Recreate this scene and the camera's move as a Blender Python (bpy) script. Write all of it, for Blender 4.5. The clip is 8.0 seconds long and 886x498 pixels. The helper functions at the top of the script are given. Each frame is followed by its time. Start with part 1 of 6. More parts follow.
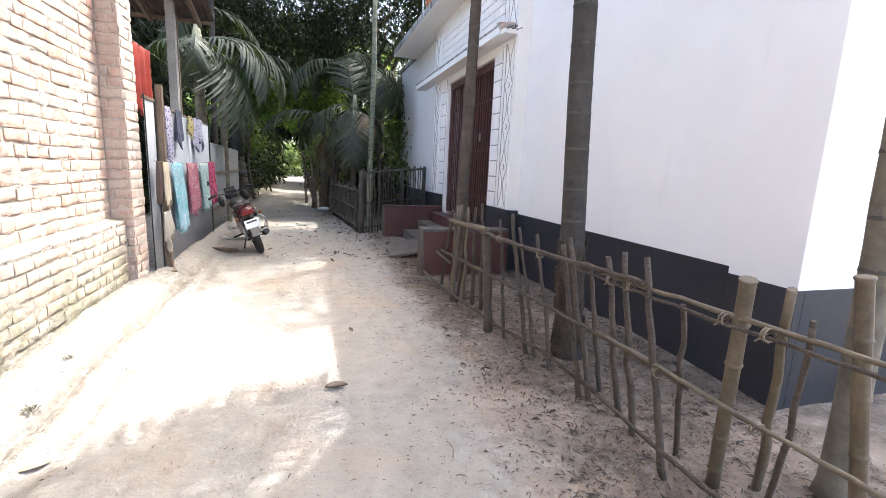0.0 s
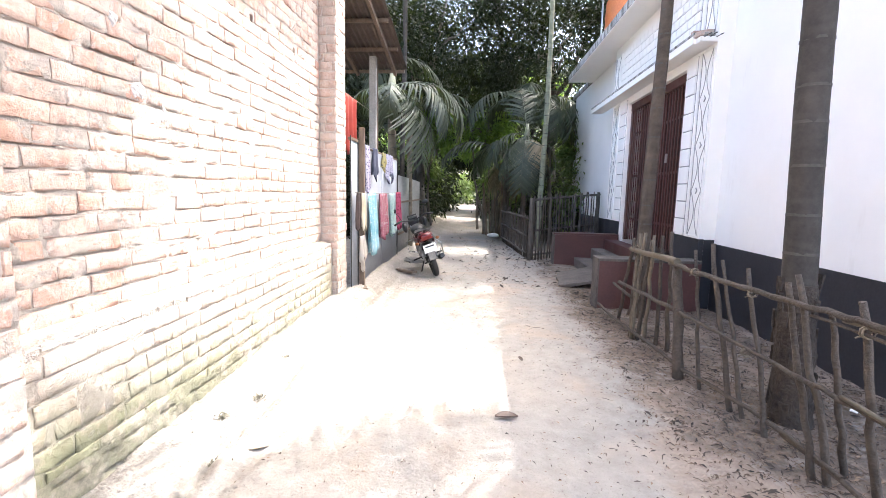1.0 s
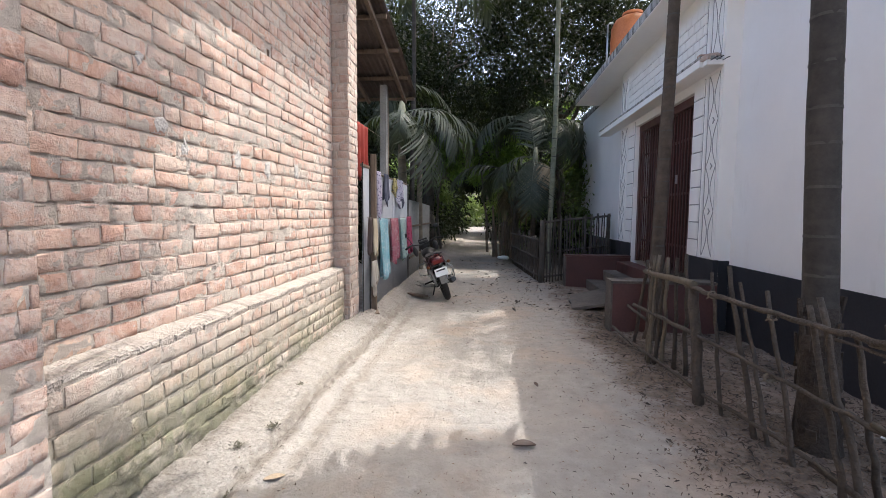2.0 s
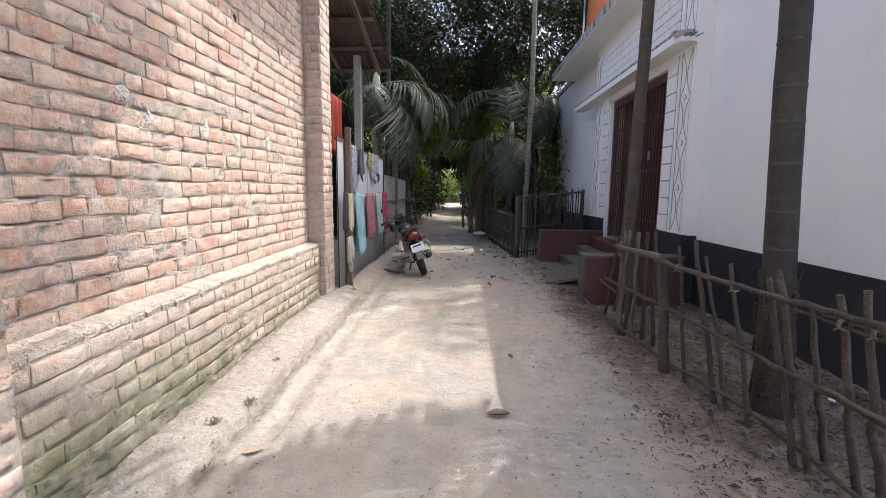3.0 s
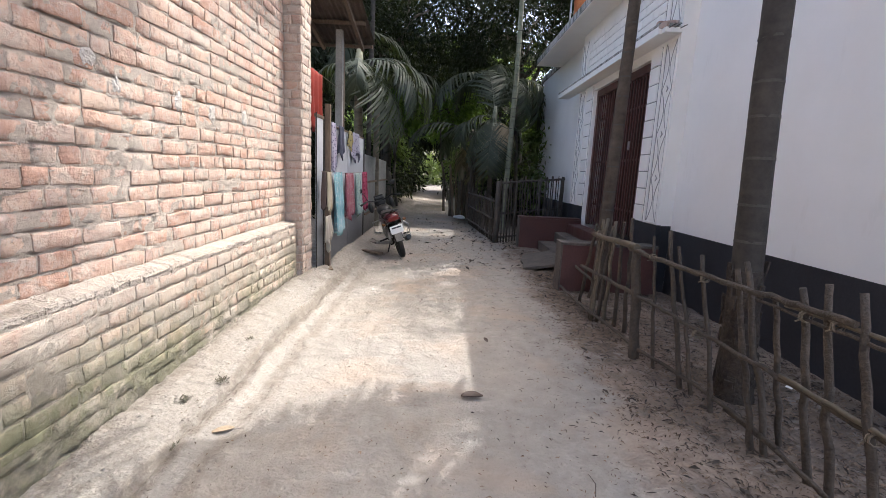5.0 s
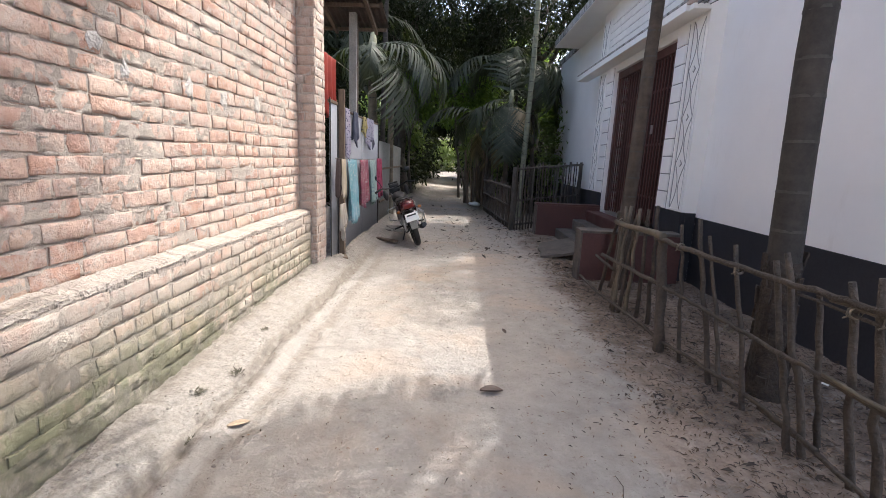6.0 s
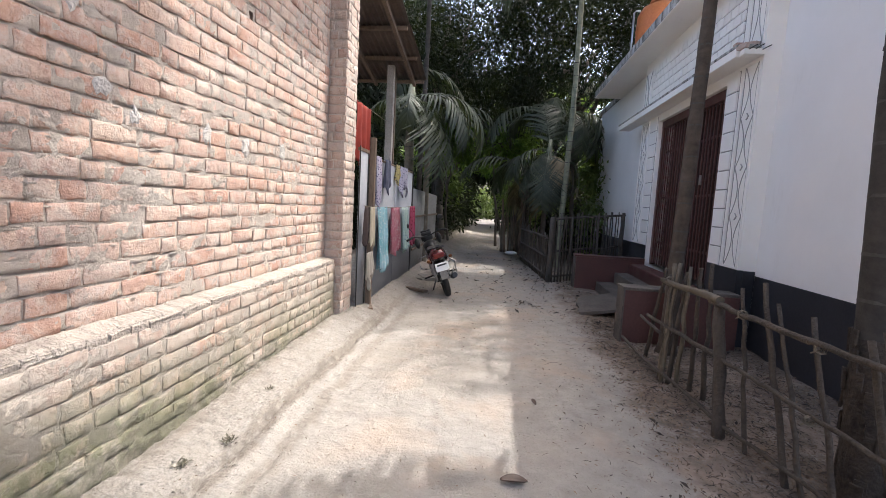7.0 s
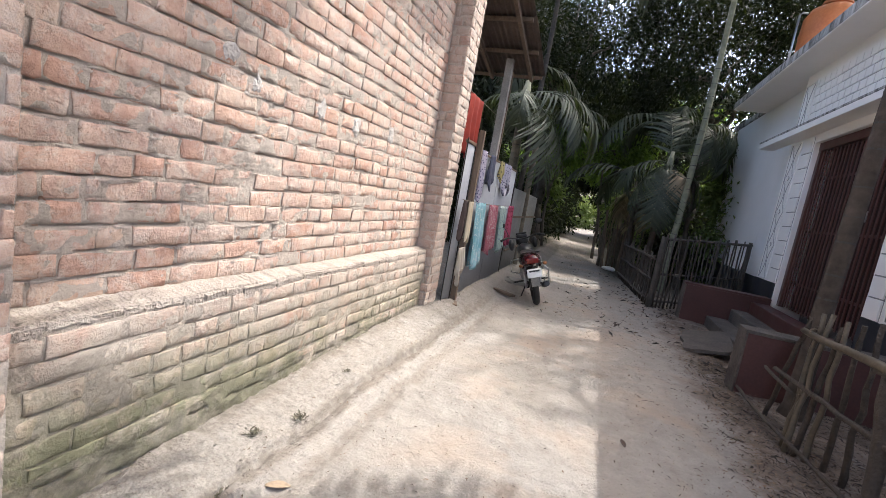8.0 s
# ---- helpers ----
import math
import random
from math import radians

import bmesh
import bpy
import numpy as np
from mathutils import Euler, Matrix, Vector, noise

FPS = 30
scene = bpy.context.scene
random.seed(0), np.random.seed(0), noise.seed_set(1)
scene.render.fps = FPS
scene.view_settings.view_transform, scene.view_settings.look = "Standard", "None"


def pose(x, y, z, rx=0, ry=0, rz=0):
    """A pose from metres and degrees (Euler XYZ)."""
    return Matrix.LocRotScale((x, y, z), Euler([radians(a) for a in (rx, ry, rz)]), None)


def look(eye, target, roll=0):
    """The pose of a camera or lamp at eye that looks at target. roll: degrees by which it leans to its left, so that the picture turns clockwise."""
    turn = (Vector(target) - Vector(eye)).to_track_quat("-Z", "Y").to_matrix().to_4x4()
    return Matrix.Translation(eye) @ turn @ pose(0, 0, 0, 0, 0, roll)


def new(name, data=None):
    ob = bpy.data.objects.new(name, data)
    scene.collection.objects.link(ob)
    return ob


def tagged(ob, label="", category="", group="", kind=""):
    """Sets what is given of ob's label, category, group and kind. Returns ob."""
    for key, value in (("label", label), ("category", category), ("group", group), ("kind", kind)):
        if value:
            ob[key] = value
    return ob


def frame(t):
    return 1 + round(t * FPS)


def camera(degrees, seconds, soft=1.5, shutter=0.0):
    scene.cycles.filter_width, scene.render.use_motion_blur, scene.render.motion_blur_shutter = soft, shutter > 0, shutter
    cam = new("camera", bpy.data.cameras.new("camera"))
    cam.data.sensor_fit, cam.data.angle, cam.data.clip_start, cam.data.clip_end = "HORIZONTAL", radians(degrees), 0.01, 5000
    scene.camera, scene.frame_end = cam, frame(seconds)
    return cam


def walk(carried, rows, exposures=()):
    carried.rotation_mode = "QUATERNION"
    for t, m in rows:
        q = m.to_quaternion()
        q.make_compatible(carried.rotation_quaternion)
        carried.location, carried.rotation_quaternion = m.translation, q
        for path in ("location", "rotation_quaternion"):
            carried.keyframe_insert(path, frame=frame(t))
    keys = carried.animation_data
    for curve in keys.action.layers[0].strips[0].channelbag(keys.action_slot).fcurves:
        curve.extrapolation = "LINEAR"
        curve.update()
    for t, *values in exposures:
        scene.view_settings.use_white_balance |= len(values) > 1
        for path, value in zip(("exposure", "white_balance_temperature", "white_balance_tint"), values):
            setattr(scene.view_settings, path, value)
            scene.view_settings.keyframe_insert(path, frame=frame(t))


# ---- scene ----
cam = camera(89.5, 8.0, 0.5)
PATH = [
    (0, (0.062, 0.383, 1.275), (0.632, 2.267, 0.92), 2.5),
    (0.2, (0.085, 0.401, 1.275), (0.778, 2.243, 0.919), 1.7),
    (0.3, (0.091, 0.399, 1.277), (0.787, 2.24, 0.922), 1.6),
    (0.5, (0.094, 0.391, 1.275), (0.644, 2.288, 0.956), 1.4),
    (0.8, (0.036, 0.474, 1.266), (0.16, 2.448, 0.973), 1.6),
    (1, (0.01, 0.447, 1.267), (-0.145, 2.424, 1.007), 1.2),
    (1.2, (-0.019, 0.476, 1.262), (-0.344, 2.44, 1.068), 0.8),
    (1.5, (-0.04, 0.459, 1.284), (-0.43, 2.416, 1.165), 0.7),
    (2, (-0.015, 0.438, 1.286), (-0.214, 2.422, 1.125), 0.4),
    (3.5, (-0.016, 0.431, 1.277), (-0.087, 2.41, 0.992), 0.8),
    (4, (-0.028, 0.437, 1.276), (-0.058, 2.416, 0.993), 1.5),
    (5.5, (-0.007, 0.447, 1.28), (-0.01, 2.411, 0.9), 3.2),
    (6, (-0.037, 0.537, 1.28), (-0.093, 2.496, 0.879), 2.4),
    (6.5, (-0.022, 0.64, 1.291), (0.024, 2.62, 1.012), 5.2),
    (7, (0.051, 0.812, 1.302), (-0.19, 2.787, 1.097), 3.1),
    (7.5, (0.097, 0.934, 1.309), (-0.352, 2.874, 1.122), 3.5),
    (7.8, (0.003, 0.992, 1.322), (-0.527, 2.906, 1.088), 7.0),
    (8, (-0.035, 0.997, 1.291), (-0.659, 2.879, 1.031), 9.9),
]
EXPO = [(0.0, 3.18, 6450, 5), (0.2, 3.66, 6450, 6), (0.5, 4.08, 6450, 7), (0.8, 3.95, 6450, 7), (1.0, 3.62, 6400, 7), (1.2, 2.95, 6350, 7), (1.5, 2.27, 6300, 6), (2.0, 2.22, 6400, 7), (3.5, 2.32, 6500, 7), (6.5, 2.28, 6500, 8), (8.0, 2.24, 6500, 8)]
walk(cam, [(t, look(eye, target, roll)) for t, eye, target, roll in PATH], EXPO)

# ---- sky and sun ----
SUN_DIR = Vector((0.398, 0.268, 0.877)).normalized()
world = bpy.data.worlds.new("world")
scene.world = world
world.use_nodes = True
wn = world.node_tree.nodes
wn.clear()
sky = wn.new("ShaderNodeTexSky")
sky.sky_type = "NISHITA"
sky.sun_disc = False
sky.sun_elevation = math.asin(SUN_DIR.z)
sky.sun_rotation = math.atan2(SUN_DIR.x, SUN_DIR.y)
sky.air_density, sky.dust_density, sky.ozone_density = 0.7, 5.0, 0.0
wbg = wn.new("ShaderNodeBackground")
wbg.inputs["Strength"].default_value = 0.15
wout = wn.new("ShaderNodeOutputWorld")
world.node_tree.links.new(sky.outputs[0], wbg.inputs[0])
world.node_tree.links.new(wbg.outputs[0], wout.inputs[0])
sun = bpy.data.lights.new("sun", "SUN")
sun.energy, sun.angle, sun.color = 1.3, radians(0.5), (1.0, 0.97, 0.94)
sun_ob = new("sun", sun)
sun_ob.matrix_world = look(SUN_DIR * 30, (0, 0, 0))


# ---- materials ----
def ramp_set(node, stops):
    el = node.color_ramp.elements
    while len(el) > len(stops):
        el.remove(el[-1])
    while len(el) < len(stops):
        el.new(1.0)
    for e, (p, c) in zip(el, stops):
        e.position, e.color = p, (*c, 1.0)


class Mat:
    """A small builder of node materials."""

    def __init__(self, name, rough=0.85, metal=0.0):
        self.m = bpy.data.materials.new(name)
        self.m.use_nodes = True
        self.t = self.m.node_tree
        self.b = self.t.nodes["Principled BSDF"]
        self.b.inputs["Roughness"].default_value = rough
        self.b.inputs["Metallic"].default_value = metal
        self.geo = self.t.nodes.new("ShaderNodeNewGeometry")
        self.pos = self.geo.outputs["Position"]

    def link(self, a, b):
        self.t.links.new(a, b)

    def scaled(self, sx, sy, sz):
        n = self.t.nodes.new("ShaderNodeVectorMath")
        n.operation = "MULTIPLY"
        n.inputs[1].default_value = (sx, sy, sz)
        self.link(self.pos, n.inputs[0])
        return n.outputs[0]

    def noise(self, scale, detail=4, rough=0.6, vec=None, dist=0.0):
        n = self.t.nodes.new("ShaderNodeTexNoise")
        n.inputs["Scale"].default_value = scale
        n.inputs["Detail"].default_value = detail
        n.inputs["Roughness"].default_value = rough
        n.inputs["Distortion"].default_value = dist
        self.link(vec or self.pos, n.inputs["Vector"])
        return n.outputs["Fac"]

    def ramp(self, fac, *stops):
        n = self.t.nodes.new("ShaderNodeValToRGB")
        ramp_set(n, stops)
        self.link(fac, n.inputs[0])
        return n.outputs[0]

    def span(self, fac, lo, hi, a=0.0, b=1.0):
        n = self.t.nodes.new("ShaderNodeMapRange")
        for i, v in enumerate((lo, hi, a, b)):
            n.inputs[i + 1].default_value = v
        self.link(fac, n.inputs[0])
        return n.outputs[0]

    def mix(self, fac, a, b, mode="MIX"):
        n = self.t.nodes.new("ShaderNodeMix")
        n.data_type, n.blend_type = "RGBA", mode
        for sock, v in ((n.inputs[0], fac), (n.inputs[6], a), (n.inputs[7], b)):
            if isinstance(v, (int, float)):
                sock.default_value = v
            elif isinstance(v, tuple):
                sock.default_value = (*v, 1.0)
            else:
                self.link(v, sock)
        return n.outputs[2]

    def times(self, a, b, op="MULTIPLY"):
        n = self.t.nodes.new("ShaderNodeMath")
        n.operation = op
        for sock, v in ((n.inputs[0], a), (n.inputs[1], b)):
            if isinstance(v, (int, float)):
                sock.default_value = v
            else:
                self.link(v, sock)
        return n.outputs[0]

    def axis(self, i):
        n = self.t.nodes.new("ShaderNodeSeparateXYZ")
        self.link(self.pos, n.inputs[0])
        return n.outputs[i]

    def random(self):
        return self.t.nodes.new("ShaderNodeObjectInfo").outputs["Random"]

    def island(self):
        return self.geo.outputs["Random Per Island"]

    def bump(self, height, strength=0.5, dist=0.01):
        n = self.t.nodes.new("ShaderNodeBump")
        n.inputs["Strength"].default_value = strength
        n.inputs["Distance"].default_value = dist
        self.link(height, n.inputs["Height"])
        self.link(n.outputs[0], self.b.inputs["Normal"])

    def colour(self, c):
        if isinstance(c, tuple):
            self.b.inputs["Base Color"].default_value = (*c, 1.0)
        else:
            self.link(c, self.b.inputs["Base Color"])
        return self


def worn(name, dark, light, rough=0.8, scale=6.0, fine=60.0, metal=0.0, bump=0.3, dist=0.004, stretch=None):
    """A surface that varies between two colours at two scales."""
    m = Mat(name, rough, metal)
    vec = m.scaled(*stretch) if stretch else None
    a, b = m.noise(scale, 5, 0.6, vec), m.noise(fine, 4, 0.6, vec)
    f = m.times(m.times(a, 0.6), m.times(b, 0.4), "ADD")
    m.colour(m.ramp(f, (0.32, dark), (0.68, light)))
    m.link(m.span(a, 0.3, 0.7, max(rough - 0.12, 0.05), min(rough + 0.1, 1.0)), m.b.inputs["Roughness"])
    if bump:
        m.bump(b, bump, dist)
    return m.m


def brick_material(name, moss, by_island=False, cement=0.0):
    m = Mat(name, 0.92)
    r = m.island() if by_island else m.random()
    base = m.ramp(r, (0.0, (0.39, 0.230, 0.178)), (0.16, (0.48, 0.312, 0.235)), (0.34, (0.47, 0.345, 0.285)), (0.55, (0.50, 0.365, 0.295)), (0.72, (0.44, 0.292, 0.232)), (0.86, (0.53, 0.385, 0.298)), (1.0, (0.49, 0.405, 0.345)))
    mott = m.noise(13.0, 7, 0.72, m.scaled(1.0, 1.0, 0.6))
    base = m.mix(m.span(mott, 0.50, 0.62, 0.0, 0.5), base, (0.35, 0.19, 0.145))
    lite = m.noise(21.0, 6, 0.78, m.scaled(1.0, 1.0, 0.6))
    base = m.mix(m.span(lite, 0.50, 0.66, 0.0, 0.5), base, (0.60, 0.45, 0.365))
    # grey mortar smeared over the faces
    smear = m.noise(8.0, 8, 0.8, None, 0.6)
    base = m.mix(m.span(smear, 0.47, 0.61, 0.0, 0.70), base, (0.50, 0.445, 0.40))
    wash = m.noise(2.3, 5, 0.7)
    base = m.mix(m.span(wash, 0.50, 0.68, 0.0, 0.30), base, (0.50, 0.455, 0.415))
    if cement:
        base = m.mix(m.span(m.noise(5.0, 7, 0.75), 0.38, 0.6, 0.2 * cement, cement), base, (0.47, 0.42, 0.37))
    pits = m.noise(48.0, 6, 0.8, m.scaled(1.0, 1.0, 0.55))
    base = m.mix(m.span(pits, 0.585, 0.66, 0.0, 0.75), base, (0.19, 0.115, 0.085))
    if moss:
        z = m.axis(2)
        base = m.mix(m.span(m.noise(4.0, 7, 0.75), 0.36, 0.56, 0.15, 0.75), base, (0.40, 0.36, 0.305))
        grow = m.times(m.span(z, 0.60, 0.26, 0.0, 1.0), m.span(m.noise(3.0, 7, 0.75), 0.34, 0.54), "MULTIPLY")
        more = m.times(grow, m.span(m.axis(1), 3.6, 2.2, 0.70, 0.95))
        base = m.mix(more, base, (0.165, 0.165, 0.098))
    m.colour(base)
    h = m.times(m.noise(17.0, 8, 0.72), m.times(m.noise(70.0, 4, 0.6), 0.22), "ADD")
    m.bump(h, 1.0, 0.022)
    return m.m


def mortar_material(name, moss):
    m = Mat(name, 0.95)
    c = m.ramp(m.noise(16.0, 7, 0.75), (0.3, (0.37, 0.325, 0.285)), (0.7, (0.56, 0.50, 0.44)))
    c = m.mix(m.span(m.noise(2.6, 5, 0.65), 0.45, 0.7, 0.0, 0.4), c, (0.49, 0.395, 0.330))
    if moss:
        grow = m.times(m.span(m.axis(2), 0.58, 0.2, 0.0, 1.0), m.span(m.noise(3.0, 7, 0.75), 0.32, 0.54))
        c = m.mix(m.times(grow, 0.85), m.mix(0.3, c, (0.34, 0.30, 0.24)), (0.165, 0.165, 0.098))
        damp = m.times(m.span(m.axis(2), 0.30, 0.12), m.span(m.noise(26.0, 7, 0.8), 0.44, 0.60))
        c = m.mix(m.times(damp, 0.6), c, (0.16, 0.145, 0.115))
    m.colour(c)
    m.bump(m.noise(75.0, 7, 0.8), 1.0, 0.018)
    return m.m


def sand_material():
    m = Mat("sand", 0.97)
    big, mid, fine = m.noise(0.9, 5, 0.6), m.noise(7.0, 6, 0.7), m.noise(90.0, 4, 0.7)
    c = m.ramp(mid, (0.3, (0.235, 0.217, 0.197)), (0.7, (0.355, 0.332, 0.305)))
    c = m.mix(m.span(big, 0.4, 0.65, 0.0, 0.55), c, (0.385, 0.345, 0.302))
    c = m.mix(m.span(fine, 0.55, 0.75, 0.0, 0.5), c, (0.20, 0.17, 0.14))
    speck = m.noise(36.0, 5, 0.75)
    c = m.mix(m.span(speck, 0.61, 0.68, 0.0, 0.6), c, (0.14, 0.115, 0.095))
    x = m.axis(0)
    # trodden brown earth with litter along the fence and under the trees
    soil = m.times(m.span(m.times(x, m.times(m.noise(1.7, 5, 0.7), 1.2), "ADD"), 1.50, 1.80), m.span(m.noise(4.6, 7, 0.75), 0.32, 0.47))
    earth = m.ramp(m.noise(11.0, 7, 0.75), (0.36, (0.072, 0.052, 0.040)), (0.66, (0.225, 0.170, 0.130)))
    c = m.mix(m.times(soil, 0.86), c, earth)
    # damp grey-brown earth in the runnel by the bank
    wob = m.times(x, m.times(m.times(m.noise(1.9, 5, 0.65), -0.5, "ADD"), 0.16), "ADD")
    wet = m.times(m.span(wob, -1.235, -1.20), m.span(wob, -1.10, -1.135))
    wet2 = m.times(m.times(m.span(wob, -1.05, -1.02), m.span(wob, -0.90, -0.97)), 0.6)
    wet = m.times(m.times(m.times(wet, wet2, "ADD"), m.span(m.noise(8.0, 6, 0.7), 0.34, 0.5)), m.span(m.axis(1), 7.2, 5.6))
    c = m.mix(m.times(wet, 0.75), c, (0.185, 0.158, 0.130))
    # coarse grit and crumbs on the bank by the wall
    grit = m.times(m.span(wob, -1.10, -1.22), m.span(m.noise(60.0, 7, 0.85), 0.47, 0.60))
    c = m.mix(m.times(grit, 0.70), c, (0.185, 0.165, 0.142))
    foot = m.times(m.span(wob, -1.40, -1.50), m.span(m.noise(9.0, 6, 0.75), 0.38, 0.56))
    c = m.mix(m.times(foot, 0.7), c, (0.15, 0.125, 0.098))
    tan = m.times(m.times(m.span(m.noise(1.3, 4, 0.6, None, 0.4), 0.50, 0.64), m.span(x, -1.0, -0.5)), 0.6)
    c = m.mix(tan, c, (0.38, 0.298, 0.235))
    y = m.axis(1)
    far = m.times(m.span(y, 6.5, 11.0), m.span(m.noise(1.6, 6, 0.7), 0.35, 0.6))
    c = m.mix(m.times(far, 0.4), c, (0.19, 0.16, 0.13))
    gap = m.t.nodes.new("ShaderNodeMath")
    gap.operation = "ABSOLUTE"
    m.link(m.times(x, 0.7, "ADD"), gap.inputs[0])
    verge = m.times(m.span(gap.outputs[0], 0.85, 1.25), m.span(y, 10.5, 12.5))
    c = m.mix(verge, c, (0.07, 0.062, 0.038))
    m.colour(c)
    h = m.times(m.noise(14.0, 9, 0.7), m.times(m.noise(48.0, 5, 0.7), 0.4), "ADD")
    m.bump(h, 0.95, 0.034)
    return m.m


def leaf_material(name, dark, light, trans, rough=0.42):
    m = Mat(name, rough)
    c = m.ramp(m.island(), (0.0, dark), (0.75, light), (1.0, tuple(min(1, v * 1.25) for v in light)))
    c = m.mix(m.span(m.noise(1.3, 3), 0.4, 0.65, 0.0, 0.5), c, dark)
    m.colour(c)
    if trans:
        tr = m.t.nodes.new("ShaderNodeBsdfTranslucent")
        m.link(m.mix(0.5, c, (0.30, 0.42, 0.05)), tr.inputs[0])
        mx = m.t.nodes.new("ShaderNodeMixShader")
        mx.inputs[0].default_value = trans
        out = m.t.nodes["Material Output"]
        m.link(m.b.outputs[0], mx.inputs[1])
        m.link(tr.outputs[0], mx.inputs[2])
        m.link(mx.outputs[0], out.inputs[0])
    return m.m


def paint_white(name, dull, clean):
    m = Mat(name, 0.7)
    c = m.ramp(m.noise(1.1, 6, 0.65), (0.3, dull), (0.7, clean))
    st = m.noise(2.5, 6, 0.7, m.scaled(1.0, 1.0, 0.22))
    c = m.mix(m.span(st, 0.62, 0.8, 0.0, 0.4), c, (0.52, 0.50, 0.46))
    m.colour(c)
    m.bump(m.noise(55.0, 4, 0.6), 0.15, 0.004)
    return m.m


def slab_edge_material():
    m = Mat("weathered_slab", 0.9)
    c = m.ramp(m.noise(9.0, 7, 0.75, m.scaled(1, 1, 0.22)), (0.38, (0.075, 0.07, 0.062)), (0.5, (0.33, 0.32, 0.295)), (0.66, (0.60, 0.60, 0.58)))
    m.colour(c)
    m.bump(m.noise(40.0, 5, 0.7), 0.4, 0.006)
    return m.m


def bark(name, dark, light, ring):
    m = Mat(name, 0.9)
    w = m.t.nodes.new("ShaderNodeTexWave")
    w.bands_direction = "Z"
    w.inputs["Scale"].default_value = ring
    w.inputs["Distortion"].default_value = 4.0
    w.inputs["Detail"].default_value = 3
    m.link(m.pos, w.inputs["Vector"])
    n = m.noise(8.0, 6, 0.7)
    c = m.ramp(n, (0.3, dark), (0.7, light))
    c = m.mix(m.span(w.outputs["Fac"], 0.90, 1.0, 0.0, 0.16), c, tuple(min(1, v * 1.4) for v in light))
    patch = m.noise(3.3, 6, 0.75)
    c = m.mix(m.span(patch, 0.64, 0.74, 0.0, 0.4), c, (0.16, 0.16, 0.14))
    m.colour(c)
    m.bump(m.noise(45.0, 6, 0.7), 0.6, 0.01)
    return m.m


BRICK, BRICK_MOSS = brick_material("red_brick", False), brick_material("mossy_brick", True)
BRICK_PALE = brick_material("cement_washed_brick", False, False, 0.6)
MORTAR, MORTAR_MOSS = mortar_material("mortar", False), mortar_material("mossy_mortar", True)
SAND = sand_material()
WHITE = paint_white("white_paint", (0.79, 0.775, 0.745), (0.865, 0.85, 0.82))
WALL_WHITE = paint_white("plain_white_paint", (0.78, 0.775, 0.765), (0.845, 0.84, 0.83))
DADO = worn("black_dado_paint", (0.012, 0.013, 0.017), (0.03, 0.031, 0.038), 0.6, 3.0, 50.0, bump=0.2)
# Grey of the open block joints; on the ornament it draws shading lines.
GROOVE = worn("dirty_joint_shade_line", (0.20, 0.20, 0.20), (0.36, 0.36, 0.36), 0.85, 8.0, 60.0)
SLAB = slab_edge_material()
DARK_DOOR = worn("dark_old_timber", (0.018, 0.008, 0.007), (0.04, 0.016, 0.013), 0.7, 2.5, 45.0, bump=0.2)
MAROON = worn("maroon_paint", (0.058, 0.023, 0.020), (0.105, 0.043, 0.037), 0.55, 2.5, 45.0, bump=0.2)
GATE_RED = worn("maroon_gate_enamel", (0.062, 0.026, 0.022), (0.108, 0.044, 0.038), 0.42, 5.0, 40.0, bump=0.1)
CONCRETE = worn("grey_concrete", (0.17, 0.165, 0.155), (0.36, 0.345, 0.32), 0.92, 5.0, 55.0, bump=0.6, dist=0.01)
STEPGREY = worn("dark_worn_cement", (0.040, 0.034, 0.030), (0.150, 0.130, 0.112), 0.92, 5.0, 55.0, bump=0.6, dist=0.01)
# Lighter green, raised to stand in for sun on leaves below the crowns.
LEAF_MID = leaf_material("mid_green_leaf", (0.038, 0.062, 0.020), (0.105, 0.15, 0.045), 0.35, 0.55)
TIN = worn("bluish_flat_tin", (0.28, 0.30, 0.335), (0.37, 0.395, 0.435), 0.78, 2.0, 25.0, bump=0.15)
TIN.node_tree.nodes["Principled BSDF"].inputs["Specular IOR Level"].default_value = 0.15
TIN_OLD = worn("old_corrugated_tin", (0.13, 0.135, 0.13), (0.26, 0.265, 0.26), 0.6, 2.2, 22.0, bump=0.2)
ROOF_TIN = worn("rusty_roof_tin", (0.050, 0.036, 0.028), (0.125, 0.092, 0.074), 0.7, 2.5, 24.0, bump=0.2)
TIMBER = worn("brown_timber", (0.085, 0.058, 0.04), (0.20, 0.145, 0.105), 0.85, 5.0, 40.0, bump=0.5, stretch=(1, 1, 0.25))
STICK = worn("weathered_stick", (0.030, 0.023, 0.018), (0.100, 0.079, 0.061), 0.9, 11.0, 60.0, bump=1.0, dist=0.012)
STICK_DARK = worn("dark_old_stick", (0.035, 0.030, 0.026), (0.11, 0.095, 0.08), 0.9, 8.0, 50.0, bump=0.6)
BAMBOO = worn("dry_bamboo", (0.054, 0.043, 0.030), (0.150, 0.120, 0.082), 0.6, 6.0, 40.0, bump=0.2)
ROPE = worn("jute_rope", (0.12, 0.10, 0.075), (0.26, 0.22, 0.17), 0.95, 20.0, 90.0)
AREC = bark("areca_trunk", (0.024, 0.021, 0.018), (0.062, 0.054, 0.046), 1.4)
SCAR = worn("leaf_scar", (0.040, 0.037, 0.032), (0.090, 0.083, 0.072), 0.9, 9.0, 60.0)
FOOT = worn("flaking_palm_foot", (0.014, 0.010, 0.008), (0.072, 0.054, 0.040), 0.95, 9.0, 50.0, bump=1.0, dist=0.02)
AREC_BROWN = bark("brown_areca_trunk", (0.040, 0.030, 0.022), (0.098, 0.076, 0.058), 1.4)
